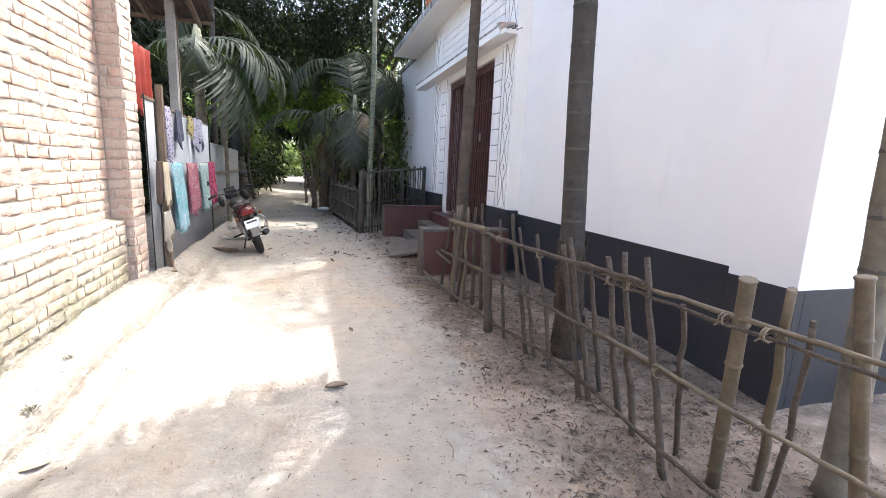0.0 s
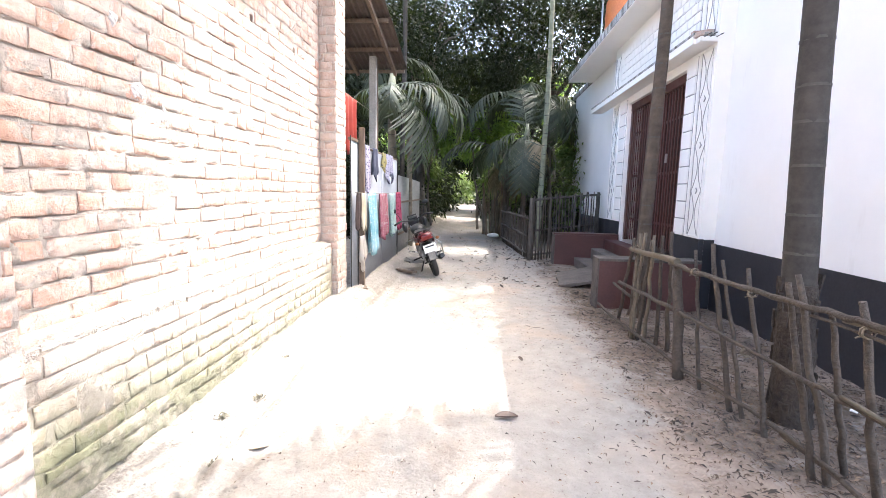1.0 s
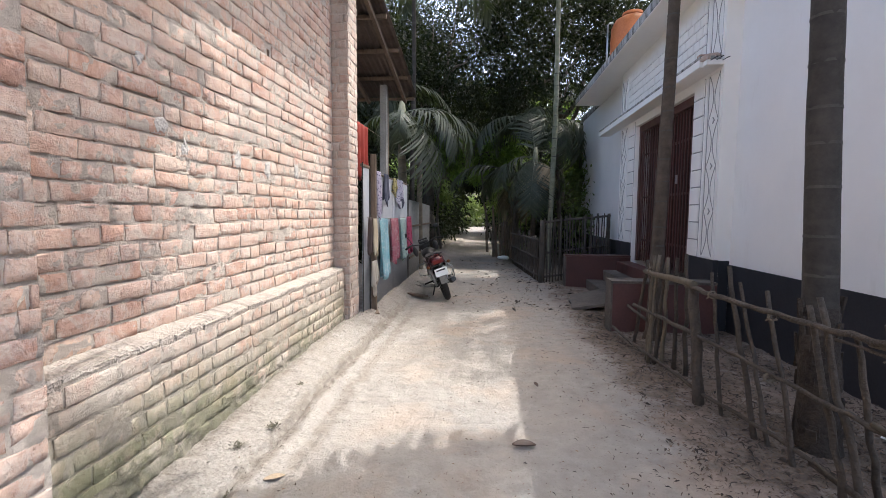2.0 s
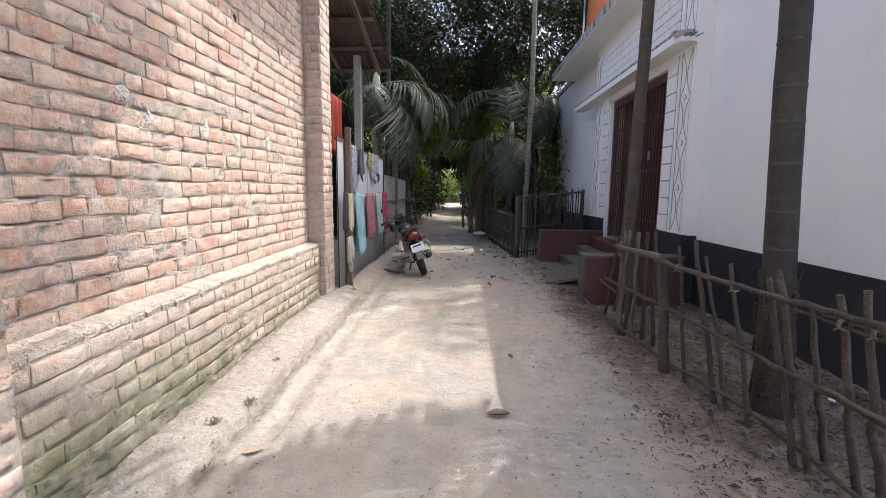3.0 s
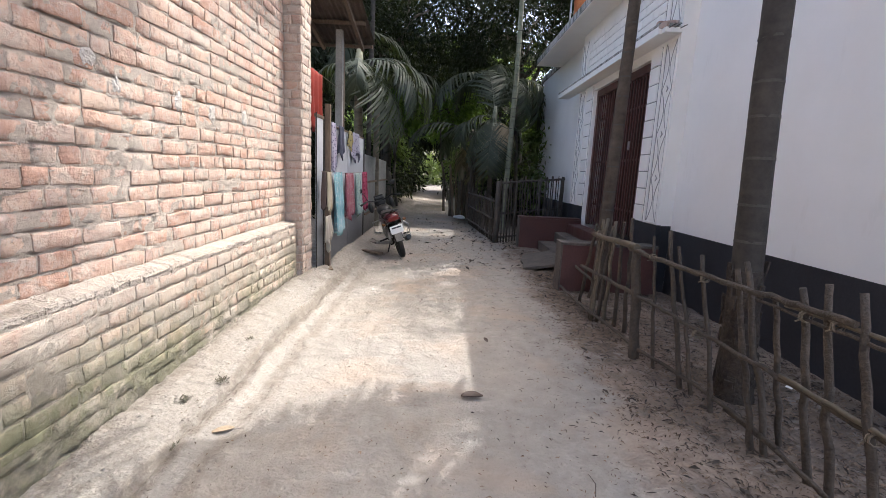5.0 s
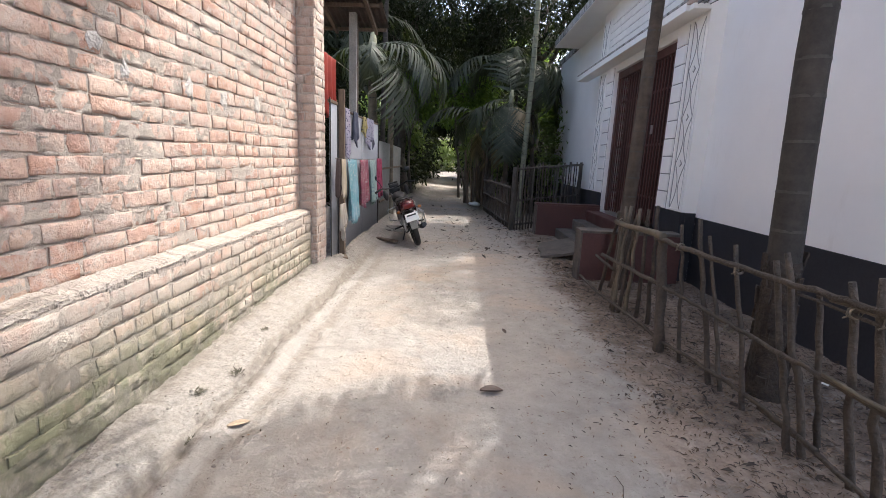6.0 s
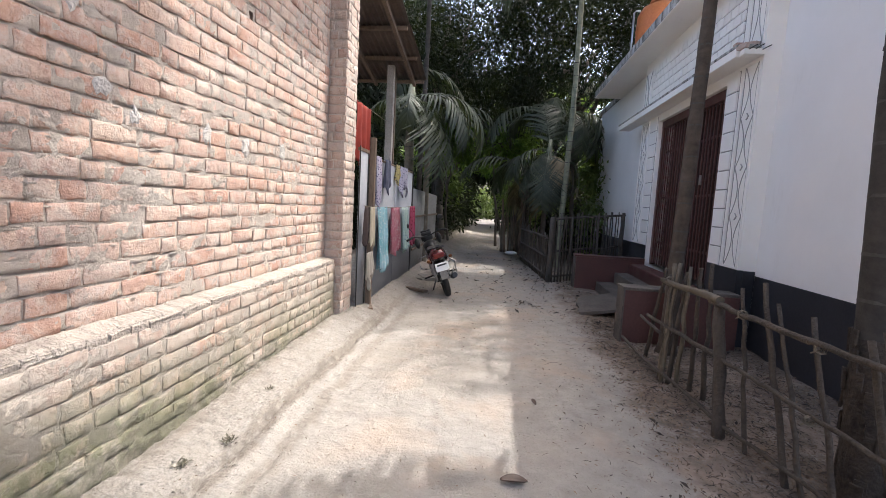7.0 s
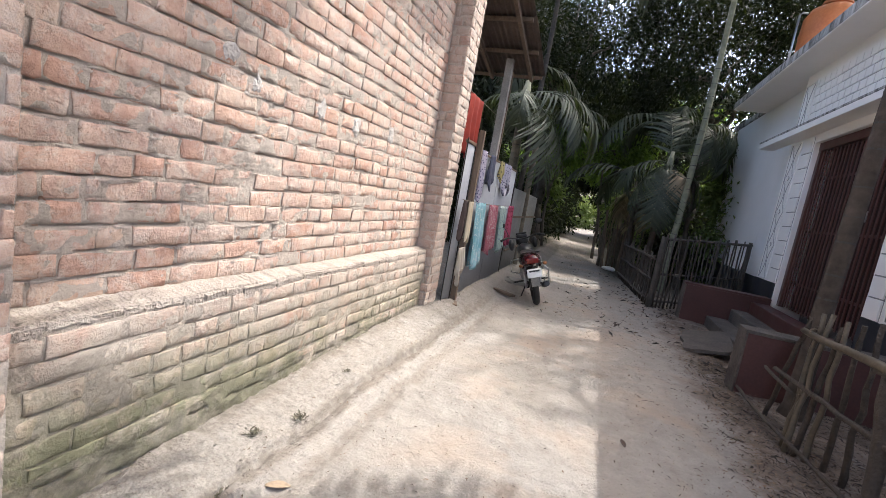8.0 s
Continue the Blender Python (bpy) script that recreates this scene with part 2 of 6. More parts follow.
AREC_PALE = bark("pale_palm_trunk", (0.085, 0.075, 0.055), (0.19, 0.165, 0.125), 1.2)
AREC_GREEN = bark("green_areca_trunk", (0.125, 0.13, 0.085), (0.25, 0.25, 0.175), 1.3)
BARK = bark("tree_bark", (0.06, 0.05, 0.04), (0.15, 0.13, 0.105), 0.7)
FROND = leaf_material("palm_leaf", (0.018, 0.025, 0.015), (0.056, 0.070, 0.044), 0.12, 0.58)
DRYFROND = leaf_material("dry_palm_leaf", (0.16, 0.12, 0.07), (0.30, 0.24, 0.15), 0.2, 0.6)
# Near-black: the shade inside the canopy is put into this leaf colour.
LEAF = leaf_material("shade_toned_leaf", (0.008, 0.011, 0.008), (0.022, 0.029, 0.019), 0.06, 0.6)
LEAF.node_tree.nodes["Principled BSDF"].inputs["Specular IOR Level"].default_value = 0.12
# Sunlight is put into this yellow-green; LEAF is the shaded counterpart.
LEAF_BRIGHT = leaf_material("sunlit_tone_leaf", (0.06, 0.12, 0.02), (0.16, 0.26, 0.04), 0.4, 0.45)
LITTER = leaf_material("dry_leaf_litter", (0.034, 0.021, 0.013), (0.22, 0.155, 0.105), 0.0, 0.85)
ORANGE = worn("terracotta_orange", (0.46, 0.13, 0.04), (0.66, 0.23, 0.085), 0.55, 4.0, 30.0, bump=0.1)
RUBBER = worn("black_rubber", (0.012, 0.012, 0.012), (0.035, 0.033, 0.03), 0.8, 10.0, 60.0)
STEEL = worn("bright_steel", (0.35, 0.35, 0.36), (0.6, 0.6, 0.6), 0.35, 12.0, 80.0, 0.9, 0.0)
BLACKMETAL = worn("black_metal", (0.014, 0.014, 0.015), (0.04, 0.04, 0.04), 0.45, 10.0, 60.0, 0.2, 0.0)
BIKE_RED = worn("red_bike_enamel", (0.040, 0.005, 0.007), (0.075, 0.010, 0.012), 0.25, 8.0, 60.0, 0.0, 0.0)
PLATE = worn("white_plate", (0.70, 0.70, 0.68), (0.82, 0.82, 0.80), 0.5, 12.0, 60.0)
INK = worn("black_ink", (0.02, 0.02, 0.02), (0.05, 0.05, 0.05), 0.6)
LENS_RED = worn("red_lens", (0.12, 0.006, 0.006), (0.20, 0.015, 0.01), 0.15)


# ---- mesh helpers ----
def link_mesh(name, me, parent=None, label="", mats=()):
    for m in mats:
        me.materials.append(m)
    ob = new(name, me)
    if parent:
        ob.parent = parent
    if label:
        tagged(ob, label)
    return ob


def part(name, bm, mat, parent=None, label="", smooth=False):
    """Links a bmesh as one mesh object, under a thing or a part."""
    me = bpy.data.meshes.new(name)
    bm.to_mesh(me)
    bm.free()
    if smooth:
        me.polygons.foreach_set("use_smooth", [True] * len(me.polygons))
    return link_mesh(name, me, parent, label, [mat])


def raw_mesh(name, verts, faces, smooth=False):
    """A mesh from arrays of vertices (n,3) and of faces, all with the same number of corners (m,k)."""
    verts, faces = np.asarray(verts, dtype=np.float32), np.asarray(faces, dtype=np.int32)
    me = bpy.data.meshes.new(name)
    me.vertices.add(len(verts))
    me.vertices.foreach_set("co", verts.ravel())
    k = faces.shape[1]
    me.loops.add(faces.size)
    me.loops.foreach_set("vertex_index", faces.ravel())
    me.polygons.add(len(faces))
    me.polygons.foreach_set("loop_start", np.arange(0, faces.size, k, dtype=np.int32))
    if smooth:
        me.polygons.foreach_set("use_smooth", np.ones(len(faces), dtype=bool))
    me.update(calc_edges=True)
    return me


def thing(name, label, category, at=(0, 0, 0), group="", kind="", m=None):
    """An Empty at a thing's base."""
    ob = new(name)
    ob.empty_display_size = 0.1
    ob.matrix_world = m if m is not None else pose(*at)
    return tagged(ob, label, category, group, kind)


def box(bm, x0, x1, y0, y1, z0, z1, bevel=0.0, turn=None):
    """Adds a box, bevelled, to bm."""
    r = bmesh.ops.create_cube(bm, size=1.0)
    vs = r["verts"]
    bmesh.ops.scale(bm, vec=(x1 - x0, y1 - y0, z1 - z0), verts=vs)
    if bevel:
        es = list({e for v in vs for e in v.link_edges})
        nv = bmesh.ops.bevel(bm, geom=es, offset=bevel, segments=2, profile=0.6, affect="EDGES")["verts"]
        vs = list({v for v in vs if v.is_valid} | set(nv))
    if turn is not None:
        bmesh.ops.transform(bm, matrix=turn, verts=vs)
    bmesh.ops.translate(bm, vec=((x0 + x1) / 2, (y0 + y1) / 2, (z0 + z1) / 2), verts=vs)
    return vs


def boxed(name, dims, mat, parent=None, bevel=0.005, label="", turn=None):
    bm = bmesh.new()
    box(bm, *dims, bevel, turn)
    return part(name, bm, mat, parent, label)


def tube_arrays(points, radii, sides=8, seed=0, rough=0.0):
    """Vertices and quads of a tube along points, with end caps left to quads."""
    rnd = random.Random(seed)
    pts = [Vector(p) for p in points]
    vs, fs = [], []
    up = Vector((0.13, 0.21, 0.97))
    for i, p in enumerate(pts):
        d = (pts[min(i + 1, len(pts) - 1)] - pts[max(i - 1, 0)]).normalized()
        a = d.cross(up if abs(d.dot(up)) < 0.95 else Vector((1, 0, 0))).normalized()
        b = d.cross(a)
        for s in range(sides):
            w = 2 * math.pi * s / sides
            r = radii[i] * (1 + rough * rnd.uniform(-1, 1))
            vs.append(p + a * math.cos(w) * r + b * math.sin(w) * r)
    for i in range(len(pts) - 1):
        for s in range(sides):
            fs.append((i * sides + s, i * sides + (s + 1) % sides, (i + 1) * sides + (s + 1) % sides, (i + 1) * sides + s))
    return vs, fs


def tube(name, points, radii, mat, parent=None, sides=8, seed=0, rough=0.0, label="", capped=True):
    if isinstance(radii, (int, float)):
        radii = [radii] * len(points)
    vs, fs = tube_arrays(points, radii, sides, seed, rough)
    if capped:
        fs = list(fs) + [tuple(reversed(range(sides))), tuple(range(len(vs) - sides, len(vs)))]
    me = bpy.data.meshes.new(name)
    me.from_pydata([tuple(v) for v in vs], [], fs)
    me.polygons.foreach_set("use_smooth", [len(p.vertices) == 4 for p in me.polygons])
    return link_mesh(name, me, parent, label, [mat])


def crooked(a, b, n, wob, seed):
    """Points from a to b with small bends, like a cut stick."""
    rnd = random.Random(seed)
    a, b = Vector(a), Vector(b)
    out = []
    for i in range(n + 1):
        f = i / n
        k = math.sin(math.pi * f)
        out.append(a.lerp(b, f) + Vector((rnd.uniform(-wob, wob), rnd.uniform(-wob, wob), rnd.uniform(-wob, wob))) * (0.35 + 0.65 * k))
    return out


# ---- ground ----
def smooth(a, b, v):
    f = min(max((v - a) / (b - a), 0.0), 1.0)
    return f * f * (3 - 2 * f)


def edge_x(y):
    """The worn edge between the bank and the lane."""
    return -1.19 + 0.03 * noise.noise(Vector((0.0, y * 1.7, 4.4))) + 0.02 * noise.noise(Vector((3.0, y * 7.0, 1.4)))


def ground_height(x, y):
    """Sandy lane, with a low bank against the brick wall and a worn runnel at its foot."""
    h = 0.018 * noise.noise(Vector((x * 0.9, y * 0.9, 0.3))) + 0.010 * noise.noise(Vector((x * 3.1, y * 3.1, 5.3)))
    near = smooth(30, 10, abs(y - 3))
    h += near * (0.008 * noise.noise(Vector((x * 9.0, y * 9.0, 1.7))) + 0.005 * noise.noise(Vector((x * 19.0, y * 19.0, 4.7))))
    bank = smooth(-1.02, -1.50, x)
    edge = edge_x(y)
    rise = 0.022 + 0.036 * min(max(y - 1.9, 0.0), 2.9)
    h += near * smooth(6.0, 5.0, y) * 0.022 * smooth(1.4, 2.6, y) * smooth(edge + 0.008, edge - 0.008, x)
    h += near * bank * rise * (1 + 0.15 * noise.noise(Vector((x * 6, y * 4, 9.1))))
    rough = 1.0 + 0.8 * noise.noise(Vector((x * 9, y * 9, 3.3)))
    rut = smooth(edge - 0.014, edge, x) * smooth(edge + 0.034, edge + 0.012, x)
    rut2 = smooth(edge + 0.12, edge + 0.16, x) * smooth(edge + 0.25, edge + 0.21, x)
    ridge = math.exp(-((x - edge - 0.08) / 0.03) ** 2)
    along = near * smooth(5.7, 4.8, y)
    h += along * rough * (-0.022 * rut - 0.010 * rut2 * smooth(4.2, 3.2, y) + 0.010 * ridge)
    crumb = math.exp(-((x - edge - 0.05) / 0.13) ** 2) * smooth(3.0, 3.7, y) * smooth(7.6, 6.0, y) + 0.35 * bank
    h += near * 0.022 * crumb * abs(noise.noise(Vector((x * 25, y * 25, 6.2))))
    h += near * bank * (0.007 * noise.noise(Vector((x * 14, y * 14, 2.2))) + 0.008 * noise.noise(Vector((x * 33, y * 33, 8.2))))
    if 1.2 < x < 2.7:
        h += 0.015 * noise.noise(Vector((x * 7, y * 7, 7.7)))
    return h


def axis_steps(lo, hi, step, far):
    mid = list(np.arange(lo, hi + 1e-6, step))
    out, d, v = [], step, hi
    while v < far:
        d *= 1.35
        v += d
        out.append(v)
    low, d, v = [], step, lo
    while v > -far:
        d *= 1.35
        v -= d
        low.append(v)
    return list(reversed(low)) + mid + out


gx = [x for x in axis_steps(-1.9, 2.7, 0.025, 400.0) if not -1.56 < x < -0.84] + list(np.arange(-1.55, -0.845, 0.011))
gx.sort()
gy = axis_steps(0.8, 6.4, 0.02, 400.0)
gv = [(x, y, ground_height(x, y)) for y in gy for x in gx]
nx = len(gx)
gf = [(j * nx + i, j * nx + i + 1, (j + 1) * nx + i + 1, (j + 1) * nx + i) for j in range(len(gy) - 1) for i in range(nx - 1)]
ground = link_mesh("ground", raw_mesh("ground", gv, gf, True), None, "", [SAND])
tagged(ground, "pale sandy earth lane with trodden soil and dry litter", "ground", kind="structure")


# ---- white house ----
HX, BX = 2.62, 2.45          # faces of the long wall and of the entrance bay
HY0, BY0, DY0, DY1, BY1, HY1 = 2.10, 5.59, 6.255, 8.41, 9.30, 13.6
HTOP = 3.88
LABEL_WALL = "white-painted plaster house wall above a black painted dado"


def wall_box(name, dims, mat, label, bevel=0.006):
    return tagged(boxed(name, dims, mat, None, bevel), label, "wall", kind="structure")


wall_box("wall_east_near", (HX, HX + 0.2, HY0, BY0 + 0.05, -0.1, HTOP), WALL_WHITE, LABEL_WALL)
wall_box("wall_east_far", (HX, HX + 0.2, BY1 - 0.05, HY1, -0.1, HTOP), WALL_WHITE, LABEL_WALL)
wall_box("wall_bay_near", (BX, HX + 0.198, BY0, DY0, -0.1, HTOP), WHITE, "white-painted entrance bay wall with relief ornament")
wall_box("wall_bay_far", (BX, HX + 0.198, DY1, BY1, -0.1, HTOP), WHITE, "white-painted entrance bay wall with relief ornament")
wall_box("wall_bay_lintel", (BX, HX + 0.198, DY0, DY1, 2.76, HTOP), WHITE, "white-painted wall over the maroon entrance gate")
wall_box("wall_south", (HX + 0.2, 4.0, HY0, HY0 + 0.2, -0.1, HTOP), WHITE, LABEL_WALL)
wall_box("wall_south_end", (5.0, 7.2, HY0, HY0 + 0.2, -0.1, HTOP), WHITE, LABEL_WALL)
wall_box("wall_south_sill", (4.0, 5.0, HY0, HY0 + 0.2, -0.1, 1.25), WHITE, LABEL_WALL)
wall_box("wall_south_head", (4.0, 5.0, HY0, HY0 + 0.2, 2.35, HTOP), WHITE, LABEL_WALL)
wall_box("wall_north", (HX + 0.2, 7.2, HY1 - 0.2, HY1, -0.1, HTOP), WHITE, "plain white-painted house wall")
wall_box("wall_back", (7.2, 7.4, HY0, HY1, -0.1, HTOP), WHITE, "plain white-painted house wall")
tagged(boxed("floor", (HX + 0.2, 7.2, HY0 + 0.2, HY1 - 0.2, 0.2, 0.5), CONCRETE), "grey cement floor inside the white house", "floor", kind="structure")

bm = bmesh.new()
box(bm, 2.03, 7.7, 1.62, 11.7, HTOP + 0.004, HTOP + 0.13, 0.012)
box(bm, HX - 0.03, 7.7, 11.702, 13.9, HTOP + 0.004, HTOP + 0.125, 0.012)
tagged(part("roof_slab", bm, SLAB), "overhanging concrete roof slab with a black-stained edge", "roof", kind="structure")
tagged(boxed("eave_soffit", (2.035, HX - 0.002, 1.63, 11.69, HTOP - 0.012, HTOP + 0.002), WHITE, None, 0.003), "white-painted underside of the roof overhang", "trim", kind="structure")


def dado(dims):
    return tagged(boxed("trim_dado", dims, DADO, None, 0.003), "black painted dado along the foot of the wall", "trim", kind="structure")


dado((HX - 0.006, HX + 0.05, 2.53, BY0 - 0.002, -0.08, 0.742))
dado((HX - 0.006, HX + 0.05, HY0 - 0.006, 2.53, -0.08, 0.697))
dado((HX + 0.052, 7.2, HY0 - 0.006, HY0 + 0.05, -0.08, 0.697))
dado((BX - 0.006, BX + 0.05, BY0 - 0.006, DY0 - 0.001, -0.08, 0.79))
dado((BX + 0.052, HX - 0.0062, BY0 - 0.0055, BY0 + 0.05, -0.08, 0.785))
dado((BX - 0.006, BX + 0.05, DY1 + 0.04, BY1 + 0.006, -0.08, 0.79))
dado((HX - 0.006, HX + 0.05, BY1 + 0.008, HY1, -0.08, 0.75))

# green window in the end wall
win = thing("window_1", "green-painted wooden window in the end wall", "window", (4.5, HY0, 1.25), kind="structure")
GREEN = worn("green_enamel", (0.02, 0.12, 0.10), (0.04, 0.19, 0.155), 0.45, 5.0, 40.0)
bm = bmesh.new()
for d in ((-0.5, -0.43, 0.02, 0.1, 0, 1.1), (0.43, 0.5, 0.02, 0.1, 0, 1.1), (-0.43, 0.43, 0.02, 0.1, 0, 0.07), (-0.43, 0.43, 0.02, 0.1, 1.03, 1.1)):
    box(bm, *d, 0.004)
part("window_frame", bm, GREEN, win)
for k in (0, 1):
    bm = bmesh.new()
    x0 = -0.427 + 0.43 * k
    box(bm, x0, x0 + 0.42, 0.04, 0.07, 0.075, 1.025, 0.006)
    for j in range(3):
        box(bm, x0 + 0.06, x0 + 0.36, 0.032, 0.05, 0.12 + 0.3 * j, 0.36 + 0.3 * j, 0.008)
    part("shutter", bm, GREEN, win)

# entrance gate
gate = thing("door_1", "closed maroon steel slatted folding gate with a heavy frame", "door", (BX + 0.06, DY0, 0.5), kind="structure")
GH, GW = 2.26, DY1 - DY0
bm = bmesh.new()
box(bm, 0.0, 0.07, 0.0, 0.075, 0, GH, 0.006)
box(bm, 0.0, 0.07, GW - 0.075, GW, 0, GH, 0.006)
box(bm, -0.004, 0.074, 0.0, GW, GH - 0.11, GH - 0.001, 0.006)
part("gate_frame", bm, GATE_RED, gate)
rnd = random.Random(3)
n = 22
for i in range(n):
    y = 0.11 + (GW - 0.22) * i / (n - 1) + rnd.uniform(-0.008, 0.008)
    bm = bmesh.new()
    box(bm, 0.018, 0.030, y - 0.017, y + 0.017, 0.02, GH - 0.112, 0.003)
    part("slat", bm, GATE_RED, gate)
for z in (0.35, 1.05, 1.75):
    bm = bmesh.new()
    box(bm, 0.036, 0.046, 0.077, GW - 0.077, z, z + 0.03, 0.002)
    part("cross_bar", bm, GATE_RED, gate)
bm = bmesh.new()
box(bm, 0.17, 0.19, 0.0, GW, 0, GH, 0.004)
for j in range(6):
    y = 0.06 + j * (GW - 0.1) / 6
    box(bm, 0.162, 0.175, y, y + 0.3, 0.1, 1.0, 0.006)
    box(bm, 0.162, 0.175, y, y + 0.3, 1.1, 2.1, 0.006)
part("door_leaf", bm, DARK_DOOR, gate, "dark maroon panelled timber door behind the slats")
bm = bmesh.new()
box(bm, -0.012, 0.01, 0.55, 0.59, 1.2, 1.32, 0.004)
part("hasp", bm, STEEL, gate, "small bright steel hasp")


def relief_blocks(name, y0, y1, z0, z1, pitch, label, cols=1, bond=False, seed=1):
    """White blocks with open dirty joints on the bay's face; the block edges are rounded."""
    base = boxed(name, (BX - 0.004, BX + 0.02, y0, y1, z0, z1), GROOVE, None, 0.001)
    tagged(base, label, "trim", kind="structure")
    r = random.Random(seed)
    rows = int((z1 - z0) / pitch)
    w = (y1 - y0) / cols
    for i in range(rows):
        za = z0 + (z1 - z0) * i / rows
        zb = z0 + (z1 - z0) * (i + 1) / rows
        off = w / 2 if bond and i % 2 else 0.0
        for c in range(cols + (1 if off else 0)):
            ya, yb = max(y0, y0 + c * w - off), min(y1, y0 + (c + 1) * w - off)
            if yb - ya < 0.03:
                continue
            bm = bmesh.new()
            box(bm, BX - 0.018 + r.uniform(-0.002, 0.002), BX + 0.004, ya + 0.006, yb - 0.006, za + 0.007, zb - 0.007, 0.005)
            part("block", bm, WHITE, base)


LAB_BLOCK = "white raised plaster blocks with dark open joints"
relief_blocks("trim_quoin", 5.975, 6.225, 0.79, 2.836, 0.186, LAB_BLOCK)
relief_blocks("trim_quoin", DY1 + 0.03, DY1 + 0.36, 0.79, 2.836, 0.186, LAB_BLOCK)
relief_blocks("trim_panel", 6.0, 8.86, 2.99, 3.70, 0.118, "white brick-pattern plaster panel with dark joints", 18, True)


def ornament(y0, y1, z0, z1):
    """A tall framed relief: pairs of arcs that bow towards each other, with a small diamond where they spring from."""
    th = thing("trim_ornament", "white plaster relief of bowed arcs and small diamonds", "trim", (BX, y0, z0), kind="structure")
    w, h = y1 - y0, z1 - z0
    bm = bmesh.new()
    for a, b, c, d in ((0, 0.018, 0, h), (w - 0.018, w, 0, h), (0.018, w - 0.018, 0, 0.018), (0.018, w - 0.018, h - 0.018, h)):
        box(bm, -0.012, 0.002, a, b, c, d, 0.003)
    part("frame", bm, WHITE, th)
    # Grey strips, arcs and diamond rims put the relief's shading into colour.
    for a in (0.030, w - 0.036):
        bm = bmesh.new()
        box(bm, -0.006, 0.002, a, a + 0.006, 0.02, h - 0.02, 0.001)
        part("groove", bm, GROOVE, th)
    lobes = max(1, round(h / 0.507))
    for s in (-1, 1):
        pts = []
        for i in range(lobes * 14 + 1):
            f = i / (lobes * 14)
            pts.append((-0.001, w / 2 + s * (w * 0.37) * (1.0 - 0.88 * abs(math.sin(math.pi * lobes * f))), 0.02 + (h - 0.04) * f))
        tube("arc", pts, 0.005, GROOVE, th, 6)
    for k in range(1, lobes):
        zc = 0.02 + (h - 0.04) * k / lobes
        for q, mat in ((0.026, GROOVE), (0.019, WHITE)):
            bm = bmesh.new()
            box(bm, -0.008 if mat is GROOVE else -0.013, 0.002, w / 2 - q, w / 2 + q, zc - q, zc + q, 0.002, pose(0, 0, 0, 45))
            part("diamond", bm, mat, th)


ornament(5.61, 5.915, 0.80, 2.85)
ornament(5.61, 5.915, 2.99, 3.72)
ornament(DY1 + 0.44, BY1 - 0.08, 0.80, 2.85)
ornament(DY1 + 0.50, BY1 - 0.02, 2.99, 3.72)

# canopy over the entrance, broken at its near end
can = thing("canopy", "white concrete entrance canopy with a stained top and broken end", "canopy", (BX, 5.46, 2.87), kind="structure")
bm = bmesh.new()
box(bm, -0.22, 0.0, 0.20, 4.60, 0.0, 0.085, 0.008)
box(bm, -0.19, 0.0, 0.10, 0.20, 0.0, 0.055, 0.012)
part("slab", bm, WHITE, can)
bm = bmesh.new()
box(bm, -0.225, 0.0, 0.18, 4.60, 0.086, 0.115, 0.01)
part("stained_top", bm, SLAB, can)
rnd = random.Random(8)
for k in range(9):
    bm = bmesh.new()
    yy, xx = rnd.uniform(0.14, 0.48), rnd.uniform(-0.19, -0.02)
    zz = 0.057 if yy < 0.17 else 0.117
    s = rnd.uniform(0.03, 0.06)
    box(bm, xx - s, xx + s, yy - s, yy + s, zz, zz + s * 0.9, s * 0.25, pose(0, 0, 0, 0, 0, rnd.uniform(0, 90)))
    part("rubble", bm, BRICK if k % 2 else CONCRETE, can, "broken brick and mortar")

for k, (xx, dz) in enumerate(((-0.15, 0.0), (-0.09, 0.006), (-0.03, -0.004))):
    tube("rebar", [(xx, 0.22, 0.045), (xx, 0.02, 0.043 + dz), (xx - 0.004, -0.05, 0.034 + dz)], 0.005, BLACKMETAL, can, 6, label="rusty bar sticking out of the broken end")

# roof tank
tank = thing("water_tank", "round orange plastic water tank on the flat roof", "water tank", (2.93, 10.5, HTOP + 0.13))
bm = bmesh.new()
prof = [(0.0, 0.0), (0.46, 0.0), (0.50, 0.05), (0.50, 0.36), (0.515, 0.40), (0.50, 0.44), (0.50, 0.74), (0.515, 0.78), (0.50, 0.82), (0.49, 1.02), (0.40, 1.14), (0.2, 1.22), (0.0, 1.22)]
rings = []
for r, z in prof:
    r, z = r * 0.84, z * 1.16
    rings.append([bm.verts.new((r * math.cos(a * math.pi / 14), r * math.sin(a * math.pi / 14), z)) for a in range(28)] if r else [bm.verts.new((0, 0, z))])
for a, b in zip(rings, rings[1:]):
    for i in range(28):
        if len(a) == 1:
            bm.faces.new((a[0], b[(i + 1) % 28], b[i]))
        elif len(b) == 1:
            bm.faces.new((a[i], a[(i + 1) % 28], b[0]))
        else:
            bm.faces.new((a[i], a[(i + 1) % 28], b[(i + 1) % 28], b[i]))
part("body", bm, ORANGE, tank, smooth=True)
bm = bmesh.new()
bmesh.ops.create_cone(bm, cap_ends=True, segments=24, radius1=0.22, radius2=0.2, depth=0.06, matrix=pose(0, 0, 1.44))
part("lid", bm, ORANGE, tank)
tube("pipe", [(-0.52, -0.1, 0.0), (-0.52, -0.1, 1.2), (-0.48, -0.1, 1.24), (-0.40, -0.08, 1.24)], 0.018, STEEL, tank, 8, label="thin grey steel pipe")

